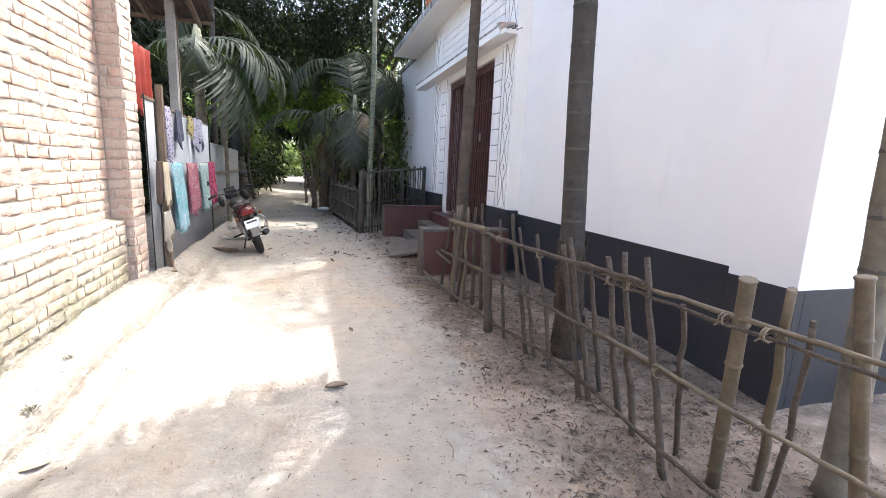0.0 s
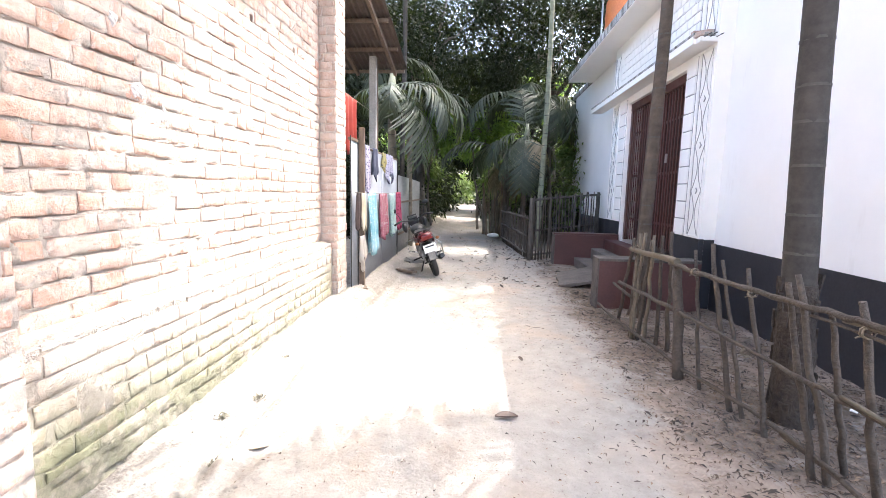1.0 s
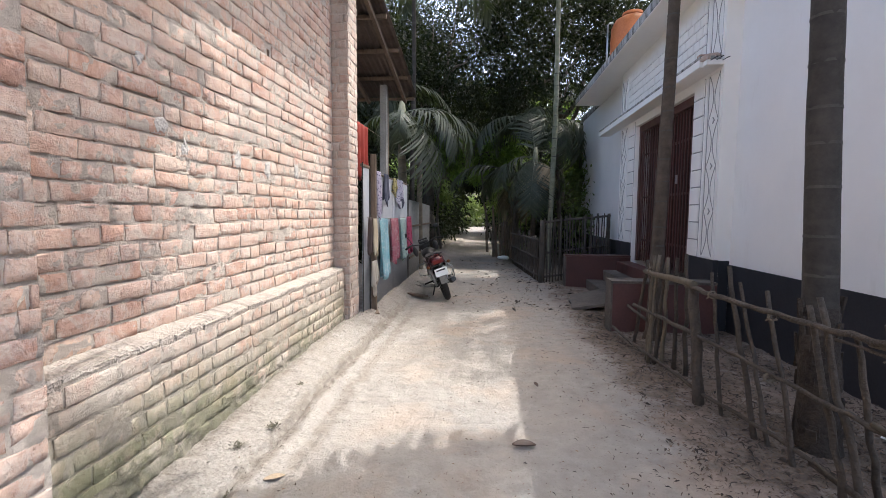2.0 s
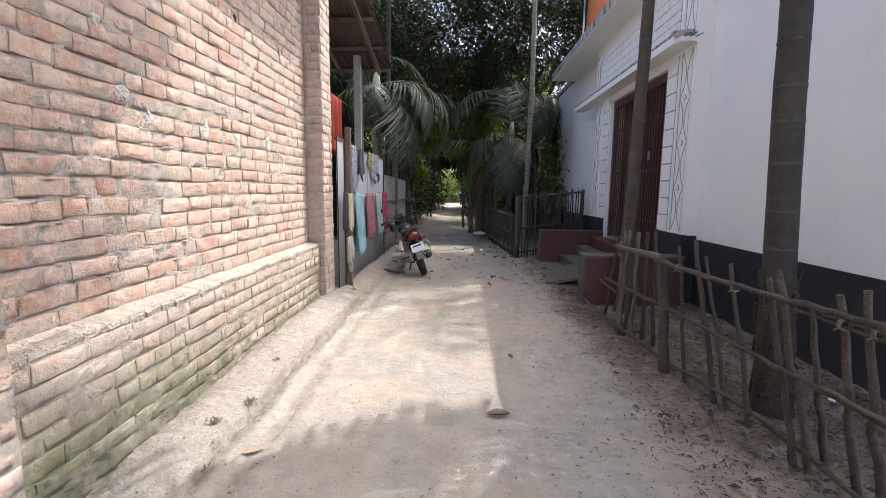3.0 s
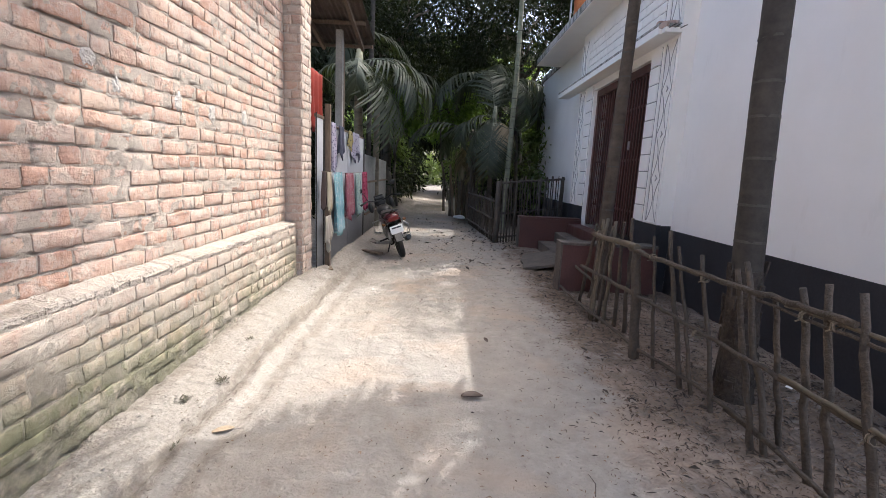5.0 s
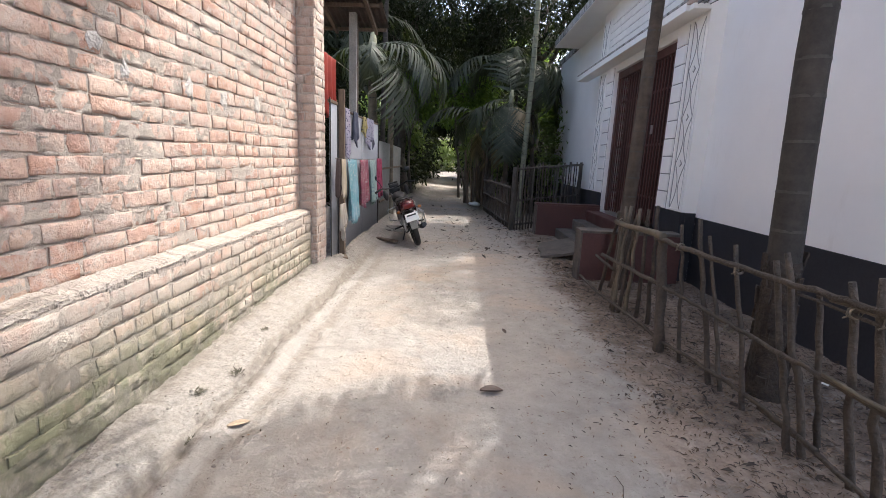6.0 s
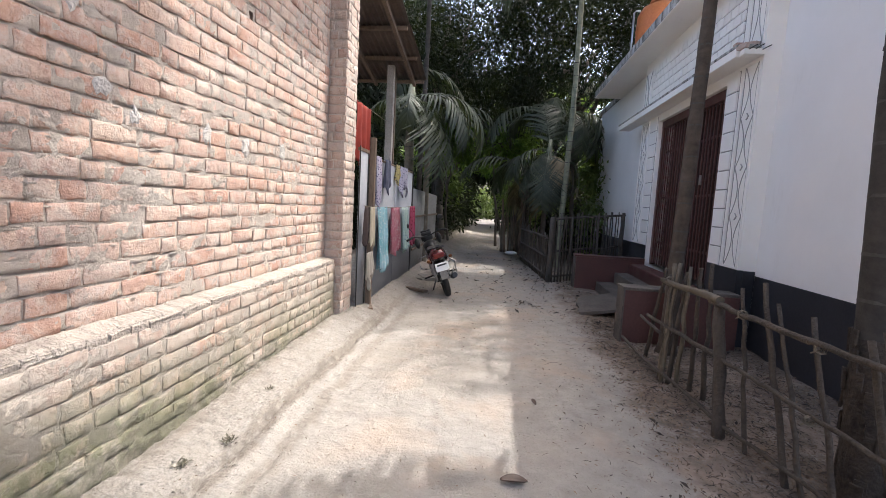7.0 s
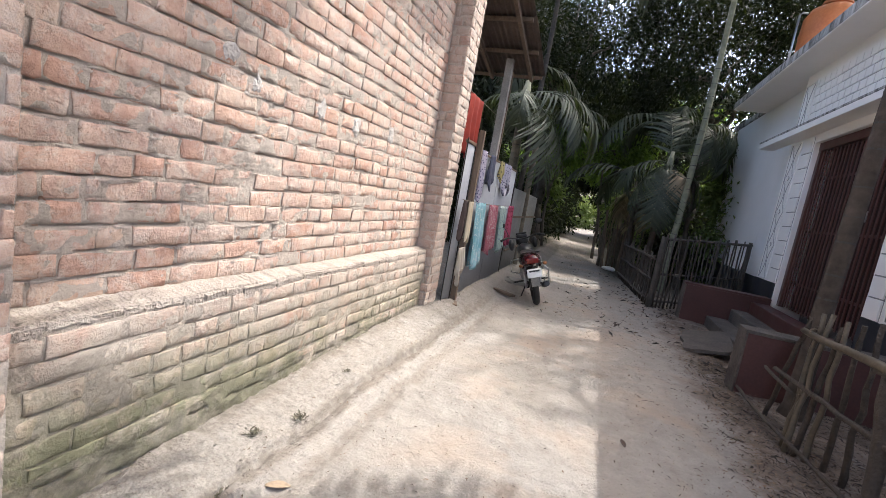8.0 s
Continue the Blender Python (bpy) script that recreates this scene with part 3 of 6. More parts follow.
# porch: cheek walls, steps and a loose ramp slab
for nm, y0, y1, h in (("near", 5.45, 5.68, 0.56), ("far", 8.40, 8.62, 0.57)):
    ck = thing("porch_wall", "low maroon porch side wall with a grey worn front edge", "low wall", (1.34, y0, 0), "porch side walls")
    bm = bmesh.new()
    box(bm, 0.02, BX - 1.348, 0.0, y1 - y0, -0.06, h - 0.03, 0.006)
    part("body", bm, MAROON, ck)
    bm = bmesh.new()
    box(bm, 0.0, 0.0185, -0.002, y1 - y0 + 0.002, -0.06, h - 0.03, 0.005)
    part("front_edge", bm, STEPGREY, ck, "bare grey cement front edge")
    bm = bmesh.new()
    box(bm, -0.004, BX - 1.348, -0.008, y1 - y0 + 0.008, h - 0.029, h, 0.006)
    part("coping", bm, STEPGREY if nm == "near" else MAROON, ck)
st = thing("porch_steps", "worn grey cement steps up to the maroon gate", "steps", (1.4, 5.69, 0))
for i, (x0, x1, h) in enumerate(((0.30, 0.58, 0.15), (0.582, 0.80, 0.32), (0.802, 1.04, 0.48))):
    bm = bmesh.new()
    box(bm, x0, x1, 0.0, 2.70, -0.06, h, 0.018)
    part("step", bm, STEPGREY if i < 2 else MAROON, st)
bm = bmesh.new()
ringed = []
for k in range(26):
    a = 2 * math.pi * k / 26
    q = 1.0 / max(abs(math.cos(a)), abs(math.sin(a))) ** 0.8 * (0.92 + 0.12 * noise.noise(Vector((math.cos(a) * 2, math.sin(a) * 2, 1.0))))
    ringed.append((0.28 * q * math.cos(a), 0.50 * q * math.sin(a)))
low = [bm.verts.new((x, y, -0.018)) for x, y in ringed]
high = [bm.verts.new((x * 0.985, y * 0.985, 0.016 + 0.01 * noise.noise(Vector((x * 5, y * 5, 0))))) for x, y in ringed]
bm.faces.new(list(reversed(low)))
bm.faces.new(high)
for k in range(26):
    bm.faces.new((low[k], low[(k + 1) % 26], high[(k + 1) % 26], high[k]))
ramp = part("ramp_slab", bm, STEPGREY)
ramp.matrix_world = pose(1.41, 6.85, 0.085, 2, -13, -8)
tagged(ramp, "grey concrete slab leaning as a ramp on the steps", "slab")


# ---- brick building on the other side of the lane ----
WX, PX, PLX = -1.642, -1.465, -1.532   # faces of wall, pilasters and plinth
COURSE = 0.0862


def brick_mesh(length, height, seed):
    """One rough hand-made brick, face towards +x: an uneven face with worn, chipped arrises."""
    r = random.Random(seed)
    a, b = length / 2, height / 2
    us = [-1, -0.93, -0.55, -0.1, 0.35, 0.75, 0.94, 1] if length > 0.15 else [-1, -0.88, -0.2, 0.4, 0.89, 1]
    ws = (-1, -0.87, -0.1, 0.86, 1)
    ny, nz = len(us), len(ws)
    tilt, lean = r.uniform(-0.0025, 0.0025), r.uniform(-0.002, 0.002)
    vs = []
    for j in range(nz):
        for i in range(ny):
            u, v = us[i], ws[j]
            rim = (abs(u) == 1) + (abs(v) == 1)
            x = 0.0034 + r.uniform(-0.0022, 0.0022) if rim == 0 else (0.0012 if rim == 1 else -0.0020) + r.uniform(-0.0025, 0.002)
            if rim and r.random() < 0.10:
                x -= 0.007
            vs.append((x + tilt * u + lean * v, u * a + r.uniform(-0.004, 0.004), v * b + r.uniform(-0.0045, 0.0045)))
    fs = [(j * ny + i, j * ny + i + 1, (j + 1) * ny + i + 1, (j + 1) * ny + i) for j in range(nz - 1) for i in range(ny - 1)]
    rim = [i for i in range(ny)] + [j * ny + ny - 1 for j in range(1, nz)] + [(nz - 1) * ny + i for i in range(ny - 2, -1, -1)] + [j * ny for j in range(nz - 2, 0, -1)]
    k = len(vs)
    vs += [(-0.045, vs[q][1] * 0.98, vs[q][2] * 0.97) for q in rim]
    n = len(rim)
    fs += [(rim[(i + 1) % n], rim[i], k + i, k + (i + 1) % n) for i in range(n)]
    return vs, fs


BH = COURSE - 0.011
STRETCH = [brick_mesh(0.238, BH, 10 + i) for i in range(12)]
HEADER = [brick_mesh(0.114, BH, 40 + i) for i in range(6)]
THREE = [brick_mesh(0.175, BH, 70 + i) for i in range(4)]


def brick_data(pool, name, mat):
    out = []
    for vs, fs in pool:
        me = bpy.data.meshes.new(name)
        me.from_pydata(vs, [], fs)
        me.polygons.foreach_set("use_smooth", [p.normal.x > 0.5 for p in me.polygons])
        me.materials.append(mat)
        out.append(me)
    return out


def lay(length, rows, z0, seed, headers=0.30, header_rows=()):
    """Places of bricks along a run: (along, z, kind, index, scale)."""
    r = random.Random(seed)
    out = []
    for row in range(rows):
        s = -r.uniform(0.0, 0.2)
        while s < length:
            if row in header_rows:
                kind = "h" if r.random() < 0.85 else "s"
            else:
                u = r.random()
                kind = "h" if u < headers else ("t" if u < headers + 0.08 else "s")
            L = {"s": 0.238, "h": 0.114, "t": 0.175}[kind]
            sc = r.uniform(0.95, 1.03)
            e = s + L * sc
            a, b = max(s, 0.0), min(e, length)
            if b - a > 0.03:
                out.append(((a + b) / 2, z0 + (row + 0.5) * COURSE + r.uniform(-0.0045, 0.0045) + 0.010 * noise.noise(Vector((s * 1.3, row * 0.45, seed))), kind, r.randrange(99), (b - a) / L, r.uniform(-0.0035, 0.0035), r.uniform(-1.2, 1.2)))
            s = e + r.uniform(0.004, 0.014)
    return out


def brick_face(parent, places, m, mat, limit=300):
    """Bricks as parts of a piece of the setting, on the face given by the pose m (x out, y along); those past the limit in one part."""
    pools = {"s": brick_data(STRETCH, "brick", mat), "h": brick_data(HEADER, "brick", mat), "t": brick_data(THREE, "brick", mat)}
    arrays = {"s": STRETCH, "h": HEADER, "t": THREE}
    rest_v, rest_f = [], []
    for i, (s, z, kind, idx, sc, out, roll) in enumerate(places):
        at = m @ Vector((0, s, z))
        if parent is wall_w and any(abs(at.y - hy) < 0.08 and abs(at.z - hz) < 0.04 for hy, hz in HOLES):
            sc *= 0.7
            s += 0.05 if any(0 <= at.y - hy < 0.08 for hy, _ in HOLES) else -0.05
        mm = m @ pose(out, s, z, roll, 0, roll * 0.6) @ Matrix.Diagonal((1, sc, 1, 1))
        if i < limit:
            ob = new("brick", pools[kind][idx % len(pools[kind])])
            ob.parent = parent
            ob.matrix_world = mm
        else:
            vs, fs = arrays[kind][idx % len(arrays[kind])]
            k = len(rest_v)
            rest_v += [tuple(mm @ Vector(v)) for v in vs]
            rest_f += [tuple(c + k for c in f) for f in fs]
    if rest_v:
        me = bpy.data.meshes.new("upper_bricks")
        me.from_pydata(rest_v, [], rest_f)
        me.polygons.foreach_set("use_smooth", [max(abs(c) for c in p.normal) > 0.8 for p in me.polygons])
        tagged(link_mesh("upper_bricks", me, parent, "", [BRICK_REST]), "shaded red brick courses under the eave", kind="stuff")


LEDGE = worn("cement_smeared_brick", (0.25, 0.215, 0.185), (0.47, 0.42, 0.37), 0.95, 12.0, 70.0, bump=1.0, dist=0.02)
BRICK_REST = brick_material("red_brick_upper", False, True)
WTOP, NP = 4.2, 1.74
PIL0, PIL1 = 5.02, 5.33
wall_w = tagged(boxed("wall_west", (WX - 0.25, WX - 0.09, -3.0, 5.33, -0.1, WTOP), MORTAR, None, 0.0), "unplastered red brick wall with smeared grey mortar", "wall", kind="structure")
plinth = boxed("wall_west_plinth", (WX, PLX - 0.004, NP, PIL0 - 0.002, -0.1, 0.66), MORTAR_MOSS, None, 0.004)
tagged(plinth, "projecting mossy brick plinth at the foot of the wall", "wall", kind="structure")
bm = bmesh.new()
nseg = 190
for i in range(nseg + 1):
    y = NP + (PIL0 - 0.004 - NP) * i / nseg
    w = 0.010 * noise.noise(Vector((y * 5, 0, 0))) + 0.011 * noise.noise(Vector((y * 23, 7, 0)))
    q = 0.009 * noise.noise(Vector((y * 9, 3, 0))) + 0.010 * noise.noise(Vector((y * 27, 5, 0)))
    bm.verts.new((WX - 0.002, y, 0.705 + q))
    bm.verts.new((PLX - 0.004 + w, y, 0.684 + q))
    bm.verts.new((PLX + 0.004 + w, y, 0.660 + 1.5 * q))
    bm.verts.new((WX - 0.002, y, 0.650))
bm.verts.ensure_lookup_table()
for i in range(nseg):
    for k in range(4):
        bm.faces.new((bm.verts[4 * i + k], bm.verts[4 * i + (k + 1) % 4], bm.verts[4 * i + 4 + (k + 1) % 4], bm.verts[4 * i + 4 + k]))
bmesh.ops.translate(bm, vec=(-0.002, 0, 0.007), verts=bm.verts)
part("ledge", bm, LEDGE, plinth, "pale cement ledge")
pil = tagged(boxed("wall_west_pilaster", (WX - 0.003, PX - 0.004, PIL0, PIL1, -0.1, WTOP), MORTAR, None, 0.0), "red brick pilaster at the end of the wall", "wall", kind="structure")
pier = tagged(boxed("wall_west_pier", (WX - 0.003, PX - 0.004, 1.27, NP - 0.003, -0.1, WTOP), MORTAR, None, 0.0), "wide red brick pier of the wall", "wall", kind="structure")
tagged(boxed("wall_west_end", (-6.0, WX - 0.252, 5.1, 5.33, -0.1, WTOP), MORTAR, None, 0.0), "plain end wall of the brick building", "wall", kind="structure")

HOLES = ((3.68, 2.435), (3.235, 2.445), (4.42, 2.44))   # putlog holes


def mortar_sheet(parent, m, length, z0, z1, mat, seed, bed, base=0.0005, amp=0.0072, holes=()):
    """The mortar's uneven face, smeared over the bricks' edges, with cracks under the courses that rest on bed; x out, y along."""
    ny = int(length / 0.014)
    levels = [bed[0] + k * COURSE + f for k in range(-2, int((z1 - bed[0]) / COURSE) + 1) for f in (-0.007, 0.0005, 0.0035, 0.0065, 0.0100, 0.026, 0.044, 0.061)]
    crack = [False, True, True, True, False, False, False, False] * (len(levels) // 8)
    rows = [(z, c, (z - bed[0]) / COURSE) for z, c in zip(levels, crack) if z0 <= z <= z1]
    vs, fs = [], []
    for z, c, k in rows:
        for i in range(ny + 1):
            s = length * i / ny
            q = Vector((s, z, seed))
            d = base + amp * (0.35 * noise.noise(q * 4.0) + 0.6 * noise.noise(q * 11.0) + 0.6 * noise.noise(q * 29.0))
            if c:
                d -= 0.014 * min(1.0, max(0.0, 0.30 + 2.6 * noise.noise(Vector((s * 9.0, round(k) * 3.1, seed)))))
            vs.append(tuple(m @ Vector((d, s, z + 0.010 * noise.noise(Vector((s * 1.3, (k - 0.5) * 0.45, bed[1])))))))
    for j in range(len(rows) - 1):
        for i in range(ny):
            k = j * (ny + 1) + i
            c = m @ Vector((0, length * (i + 0.5) / ny, (rows[j][0] + rows[j + 1][0]) / 2))
            if any(abs(c.y - hy) < 0.022 and abs(c.z - hz) < 0.04 for hy, hz in holes):
                continue
            fs.append((k, k + 1, k + ny + 2, k + ny + 1))
    return link_mesh("mortar", raw_mesh("mortar", vs, fs, True), parent, "", [mat])


mortar_sheet(wall_w, pose(WX, NP, 0), PIL0 - NP, 0.70, WTOP, MORTAR, 1, (0.706, 5), holes=HOLES)
mortar_sheet(plinth, pose(PLX, NP, 0), PIL0 - NP - 0.004, -0.02, 0.66, MORTAR_MOSS, 2, (0.137, 6), 0.0015, 0.0075)
mortar_sheet(plinth, pose(PLX, NP, 0), PIL0 - NP - 0.004, -0.02, 0.19, MORTAR_MOSS, 4, (0.137, 6), 0.009, 0.020)
mortar_sheet(pil, pose(PX, PIL0, 0), PIL1 - PIL0, 0.0, WTOP, MORTAR, 3, (0.02, 7))
mortar_sheet(pier, pose(PX, 1.271, 0), NP - 1.274, 0.0, WTOP, MORTAR, 5, (0.02, 9))

SPLASH = worn("cement_splash_grey", (0.33, 0.315, 0.30), (0.52, 0.49, 0.46), 0.95, 30.0, 90.0, bump=0.8, dist=0.012)
# grey cement thrown on the bricks
for k, (y, z, s) in enumerate(((3.23, 1.61, 0.055), (3.62, 1.60, 0.05), (4.12, 1.62, 0.05), (2.55, 1.72, 0.042), (2.72, 1.62, 0.035), (2.42, 2.0, 0.03))):
    r = random.Random(k + 90)
    ring = [(s * r.uniform(0.55, 1.25) * math.cos(a * math.pi / 7), 1.3 * s * r.uniform(0.55, 1.25) * math.sin(a * math.pi / 7)) for a in range(14)]
    vs = [(WX + 0.004, y + p, z + q) for p, q in ring] + [(WX + 0.008 + r.uniform(0, 0.004), y + 0.6 * p, z + 0.6 * q) for p, q in ring] + [(WX + 0.009, y, z)]
    fs = [(i, (i + 1) % 14, 14 + (i + 1) % 14, 14 + i) for i in range(14)] + [(14 + i, 14 + (i + 1) % 14, 28) for i in range(14)]
    me = bpy.data.meshes.new("cement_splash")
    me.from_pydata(vs, [], fs)
    link_mesh("cement_splash", me, wall_w, "grey cement splash", [SPLASH])

# mortar squeezed out of joints, as lumps on the wall
rnd = random.Random(21)
vs, fs = [], []
for k in range(420):
    y, row = rnd.uniform(1.85, 4.98), rnd.randrange(0, 28)
    z = 0.70 + row * COURSE + rnd.uniform(-0.01, 0.014)
    L, H = rnd.uniform(0.02, 0.09), rnd.uniform(0.006, 0.015)
    b = len(vs)
    ring = [(math.cos(a) * L * rnd.uniform(0.7, 1.2), math.sin(a) * H * rnd.uniform(0.7, 1.3)) for a in (i * math.pi / 3.5 for i in range(7))]
    vs += [(WX - 0.004, y + p, z + q) for p, q in ring] + [(WX + rnd.uniform(0.006, 0.013), y, z)]
    fs += [(b + i, b + (i + 1) % 7, b + 7) for i in range(7)]
me = raw_mesh("mortar_lumps", vs, fs, True)
tagged(link_mesh("mortar_lumps", me, wall_w, "", [MORTAR]), "grey mortar squeezed from the joints", kind="stuff")


# ---- eave of the brick building ----
def eave(label, tip, y0, y1, slope, width, count):
    """A tin eave: lapped corrugated sheets on battens and rafters; tip is the x and z of its outer edge."""
    th = thing("roof_eave", label, "roof", (tip[0], y0, tip[1]), kind="structure")
    L = y1 - y0
    w = L / count
    for i in range(count):
        ya, yb = i * w, (i + 1) * w + (0.05 if i < count - 1 else 0.0)
        cols = 30
        vs = []
        for j in range(cols + 1):
            y = ya + (yb - ya) * j / cols
            for k in range(9):
                x = -width * k / 8
                vs.append((x + (0.012 * (i % 2)), y, -x * slope + 0.010 * math.cos(2 * math.pi * y / 0.076) + (0.009 if i % 2 else 0.0)))
        fs = [(9 * j + k, 9 * j + k + 1, 9 * j + k + 10, 9 * j + k + 9) for j in range(cols) for k in range(8)]
        ob = link_mesh("sheet", raw_mesh("sheet", vs, fs, True), th, "", [ROOF_TIN])
        ob.modifiers.new("thick", "SOLIDIFY").thickness = 0.002
    x = 0.16
    while x < width:
        bm = bmesh.new()
        box(bm, -x - 0.022, -x + 0.022, 0.0, L - 0.02, x * slope - 0.064, x * slope - 0.014, 0.003)
        part("batten", bm, TIMBER, th)
        x += 0.46
    for i in range(count + 1):
        y = min(max(w * i, 0.03), L - 0.05)
        bm = bmesh.new()
        box(bm, -width, -0.05, y - 0.020, y + 0.020, -0.022, 0.022, 0.003, pose(0, 0, 0, 0, math.degrees(math.atan(slope)), 0))
        bmesh.ops.translate(bm, vec=(0, 0, width / 2 * slope - 0.086), verts=bm.verts)
        part("rafter", bm, TIMBER, th)
    return th


def lean_roof(label, x1, width, y0, y1, z1, slope, laps):
    """A tin roof that falls towards +y, seen from below: lapped sheets with corrugations along y, purlins under the laps and rafters."""
    th = thing("roof_lean_to", label, "roof", (x1, y1, z1), kind="structure")
    L = y1 - y0
    step = L / laps
    rr = random.Random(6)
    for i in range(laps):
        ya, yb = -i * step + (0.05 if i else 0.0), -(i + 1) * step
        edge = rr.uniform(-0.012, 0.03)
        cols = int(width / 0.0127)
        vs = []
        for j in range(cols + 1):
            x = edge - (width + edge) * j / cols
            for k in range(4):
                y = ya + (yb - ya) * k / 3
                vs.append((x, y, -y * slope + 0.010 * math.cos(2 * math.pi * x / 0.076) + 0.012 * (1 - k / 3)))
        fs = [(4 * j + k, 4 * j + k + 1, 4 * j + k + 5, 4 * j + k + 4) for j in range(cols) for k in range(3)]
        ob = link_mesh("sheet", raw_mesh("sheet", vs, fs, True), th, "", [ROOF_TIN])
        ob.modifiers.new("thick", "SOLIDIFY").thickness = 0.002
    for i in range(laps + 1):
        y = -min(max(i * step, 0.04), L - 0.04)
        bm = bmesh.new()
        box(bm, -width, -0.02, y - 0.022, y + 0.022, -y * slope - 0.060, -y * slope - 0.014, 0.003)
        part("purlin", bm, TIMBER, th)
    for x in (-0.17, -0.80, -1.45):
        bm = bmesh.new()
        box(bm, x - 0.024, x + 0.024, -L + 0.02, -0.03, -0.03, 0.03, 0.004, pose(0, 0, 0, -math.degrees(math.atan(slope))))
        bmesh.ops.translate(bm, vec=(0, 0, L / 2 * slope - 0.094), verts=bm.verts)
        part("rafter", bm, TIMBER, th)
    return th


lean_roof("brown rusty tin lean-to roof on timber purlins behind the tin fence", -1.28, 1.6, 5.37, 8.2, 3.25, 0.23, 4)
# The high eave is out of view, added to throw the wall's upper shadow.
eave("unseen rusty tin eave added to shade the top of the brick wall", (-0.86, 4.18), -4.0, 5.36, 0.16, 2.2, 9)

# bricks last among the large structure
rows_main = int((WTOP - 0.71) / COURSE)
brick_face(wall_w, lay(PIL0 - NP, rows_main, 0.706, 5), pose(WX, NP, 0), BRICK)
brick_face(plinth, lay(PIL0 - NP - 0.003, 6, 0.137, 6, 0.3, (2, 4)), pose(PLX, NP + 0.003, 0), BRICK_MOSS)
lr = random.Random(44)
y = NP + 0.006
while y < PIL0 - 0.1:
    w = 0.114 if lr.random() < 0.5 else 0.232
    w = min(w * lr.uniform(0.94, 1.02), PIL0 - 0.006 - y)
    bm = bmesh.new()
    box(bm, -0.058, 0.056, -w / 2, w / 2, -0.034, 0.034, 0.008)
    for v in bm.verts:
        v.co += Vector((lr.uniform(-0.005, 0.005), lr.uniform(-0.003, 0.003), lr.uniform(-0.005, 0.005)))
    ob = part("brick", bm, LEDGE, plinth)
    ob.matrix_world = pose((WX + PLX) / 2 + lr.uniform(-0.003, 0.004), y + w / 2, 0.657 + lr.uniform(-0.003, 0.003), lr.uniform(-1, 1), 8, lr.uniform(-1.5, 1.5))
    y += w + lr.uniform(0.0, 0.004)
brick_face(pil, lay(PIL1 - PIL0, 48, 0.02, 7, 0.35), pose(PX, PIL0, 0), BRICK_PALE)
brick_face(pil, lay(PX - WX - 0.006, 48, 0.02, 8, 0.5), pose(WX + 0.003, PIL0 - 0.001, 0, 0, 0, -90), BRICK_PALE)
brick_face(pier, lay(0.465, 48, 0.02, 9, 0.3), pose(PX, 1.271, 0), BRICK)


# ---- stick fences ----
def stick(name, a, b, r, mat, parent, seed, n=5, wob=0.012, taper=0.75, sides=7, label=""):
    pts = crooked(a, b, n, wob, seed)
    return tube(name, pts, [r * (1 + (taper - 1) * i / n) for i in range(n + 1)], mat, parent, sides, seed, 0.12, label)


def bamboo_pole(name, a, b, r, mat, parent, seed, label=""):
    """A pole with swollen nodes."""
    a, b = Vector(a), Vector(b)
    L = (b - a).length
    k = max(2, int(L / 0.17))
    pts, rad = [], []
    for i in range(k):
        for f, s in ((0.04, 1.0), (0.90, 0.97), (0.96, 1.16), (0.985, 1.02)):
            pts.append(a.lerp(b, (i + f) / k))
            rad.append(r * s)
    return tube(name, pts, rad, mat, parent, 10, seed, 0.02, label)


def tie(parent, p, seed, r=0.022):
    """A few turns of rope round a crossing."""
    rr = random.Random(seed)
    pts = []
    for i in range(22):
        a = i * 0.9
        pts.append((p[0] + r * math.cos(a), p[1] + 0.010 * math.sin(a * 0.37) + rr.uniform(-0.002, 0.002), p[2] + r * math.sin(a)))
    pts.append((p[0] - r * 1.1, p[1] + 0.02, p[2] - r * 1.2))
    return tube("tie", pts, 0.0035, ROPE, parent, 5, seed)


fence = thing("stick_fence", "rough knee-high fence of tied sticks and bamboo rails", "fence", (1.5, 3.0, 0))
FO = Vector((1.5, 3.0, 0))


def fx(y):
    """The fence's line bends slightly towards the porch."""
    return 1.53 - 0.07 * min(max(0.0, y - 2.4), 1.1) - 0.01 * max(0.0, 1.5 - y)


def F(y, z, dx=0.0):
    return Vector((fx(y) + dx, y, z)) - FO


def low_x(y):
    """The lowest rail swings out round the palm's foot."""
    return 1.355 + 0.085 * smooth(5.0, 3.7, y) + 0.14 * smooth(3.7, 2.7, y) - 0.07 * smooth(2.6, 1.6, y)


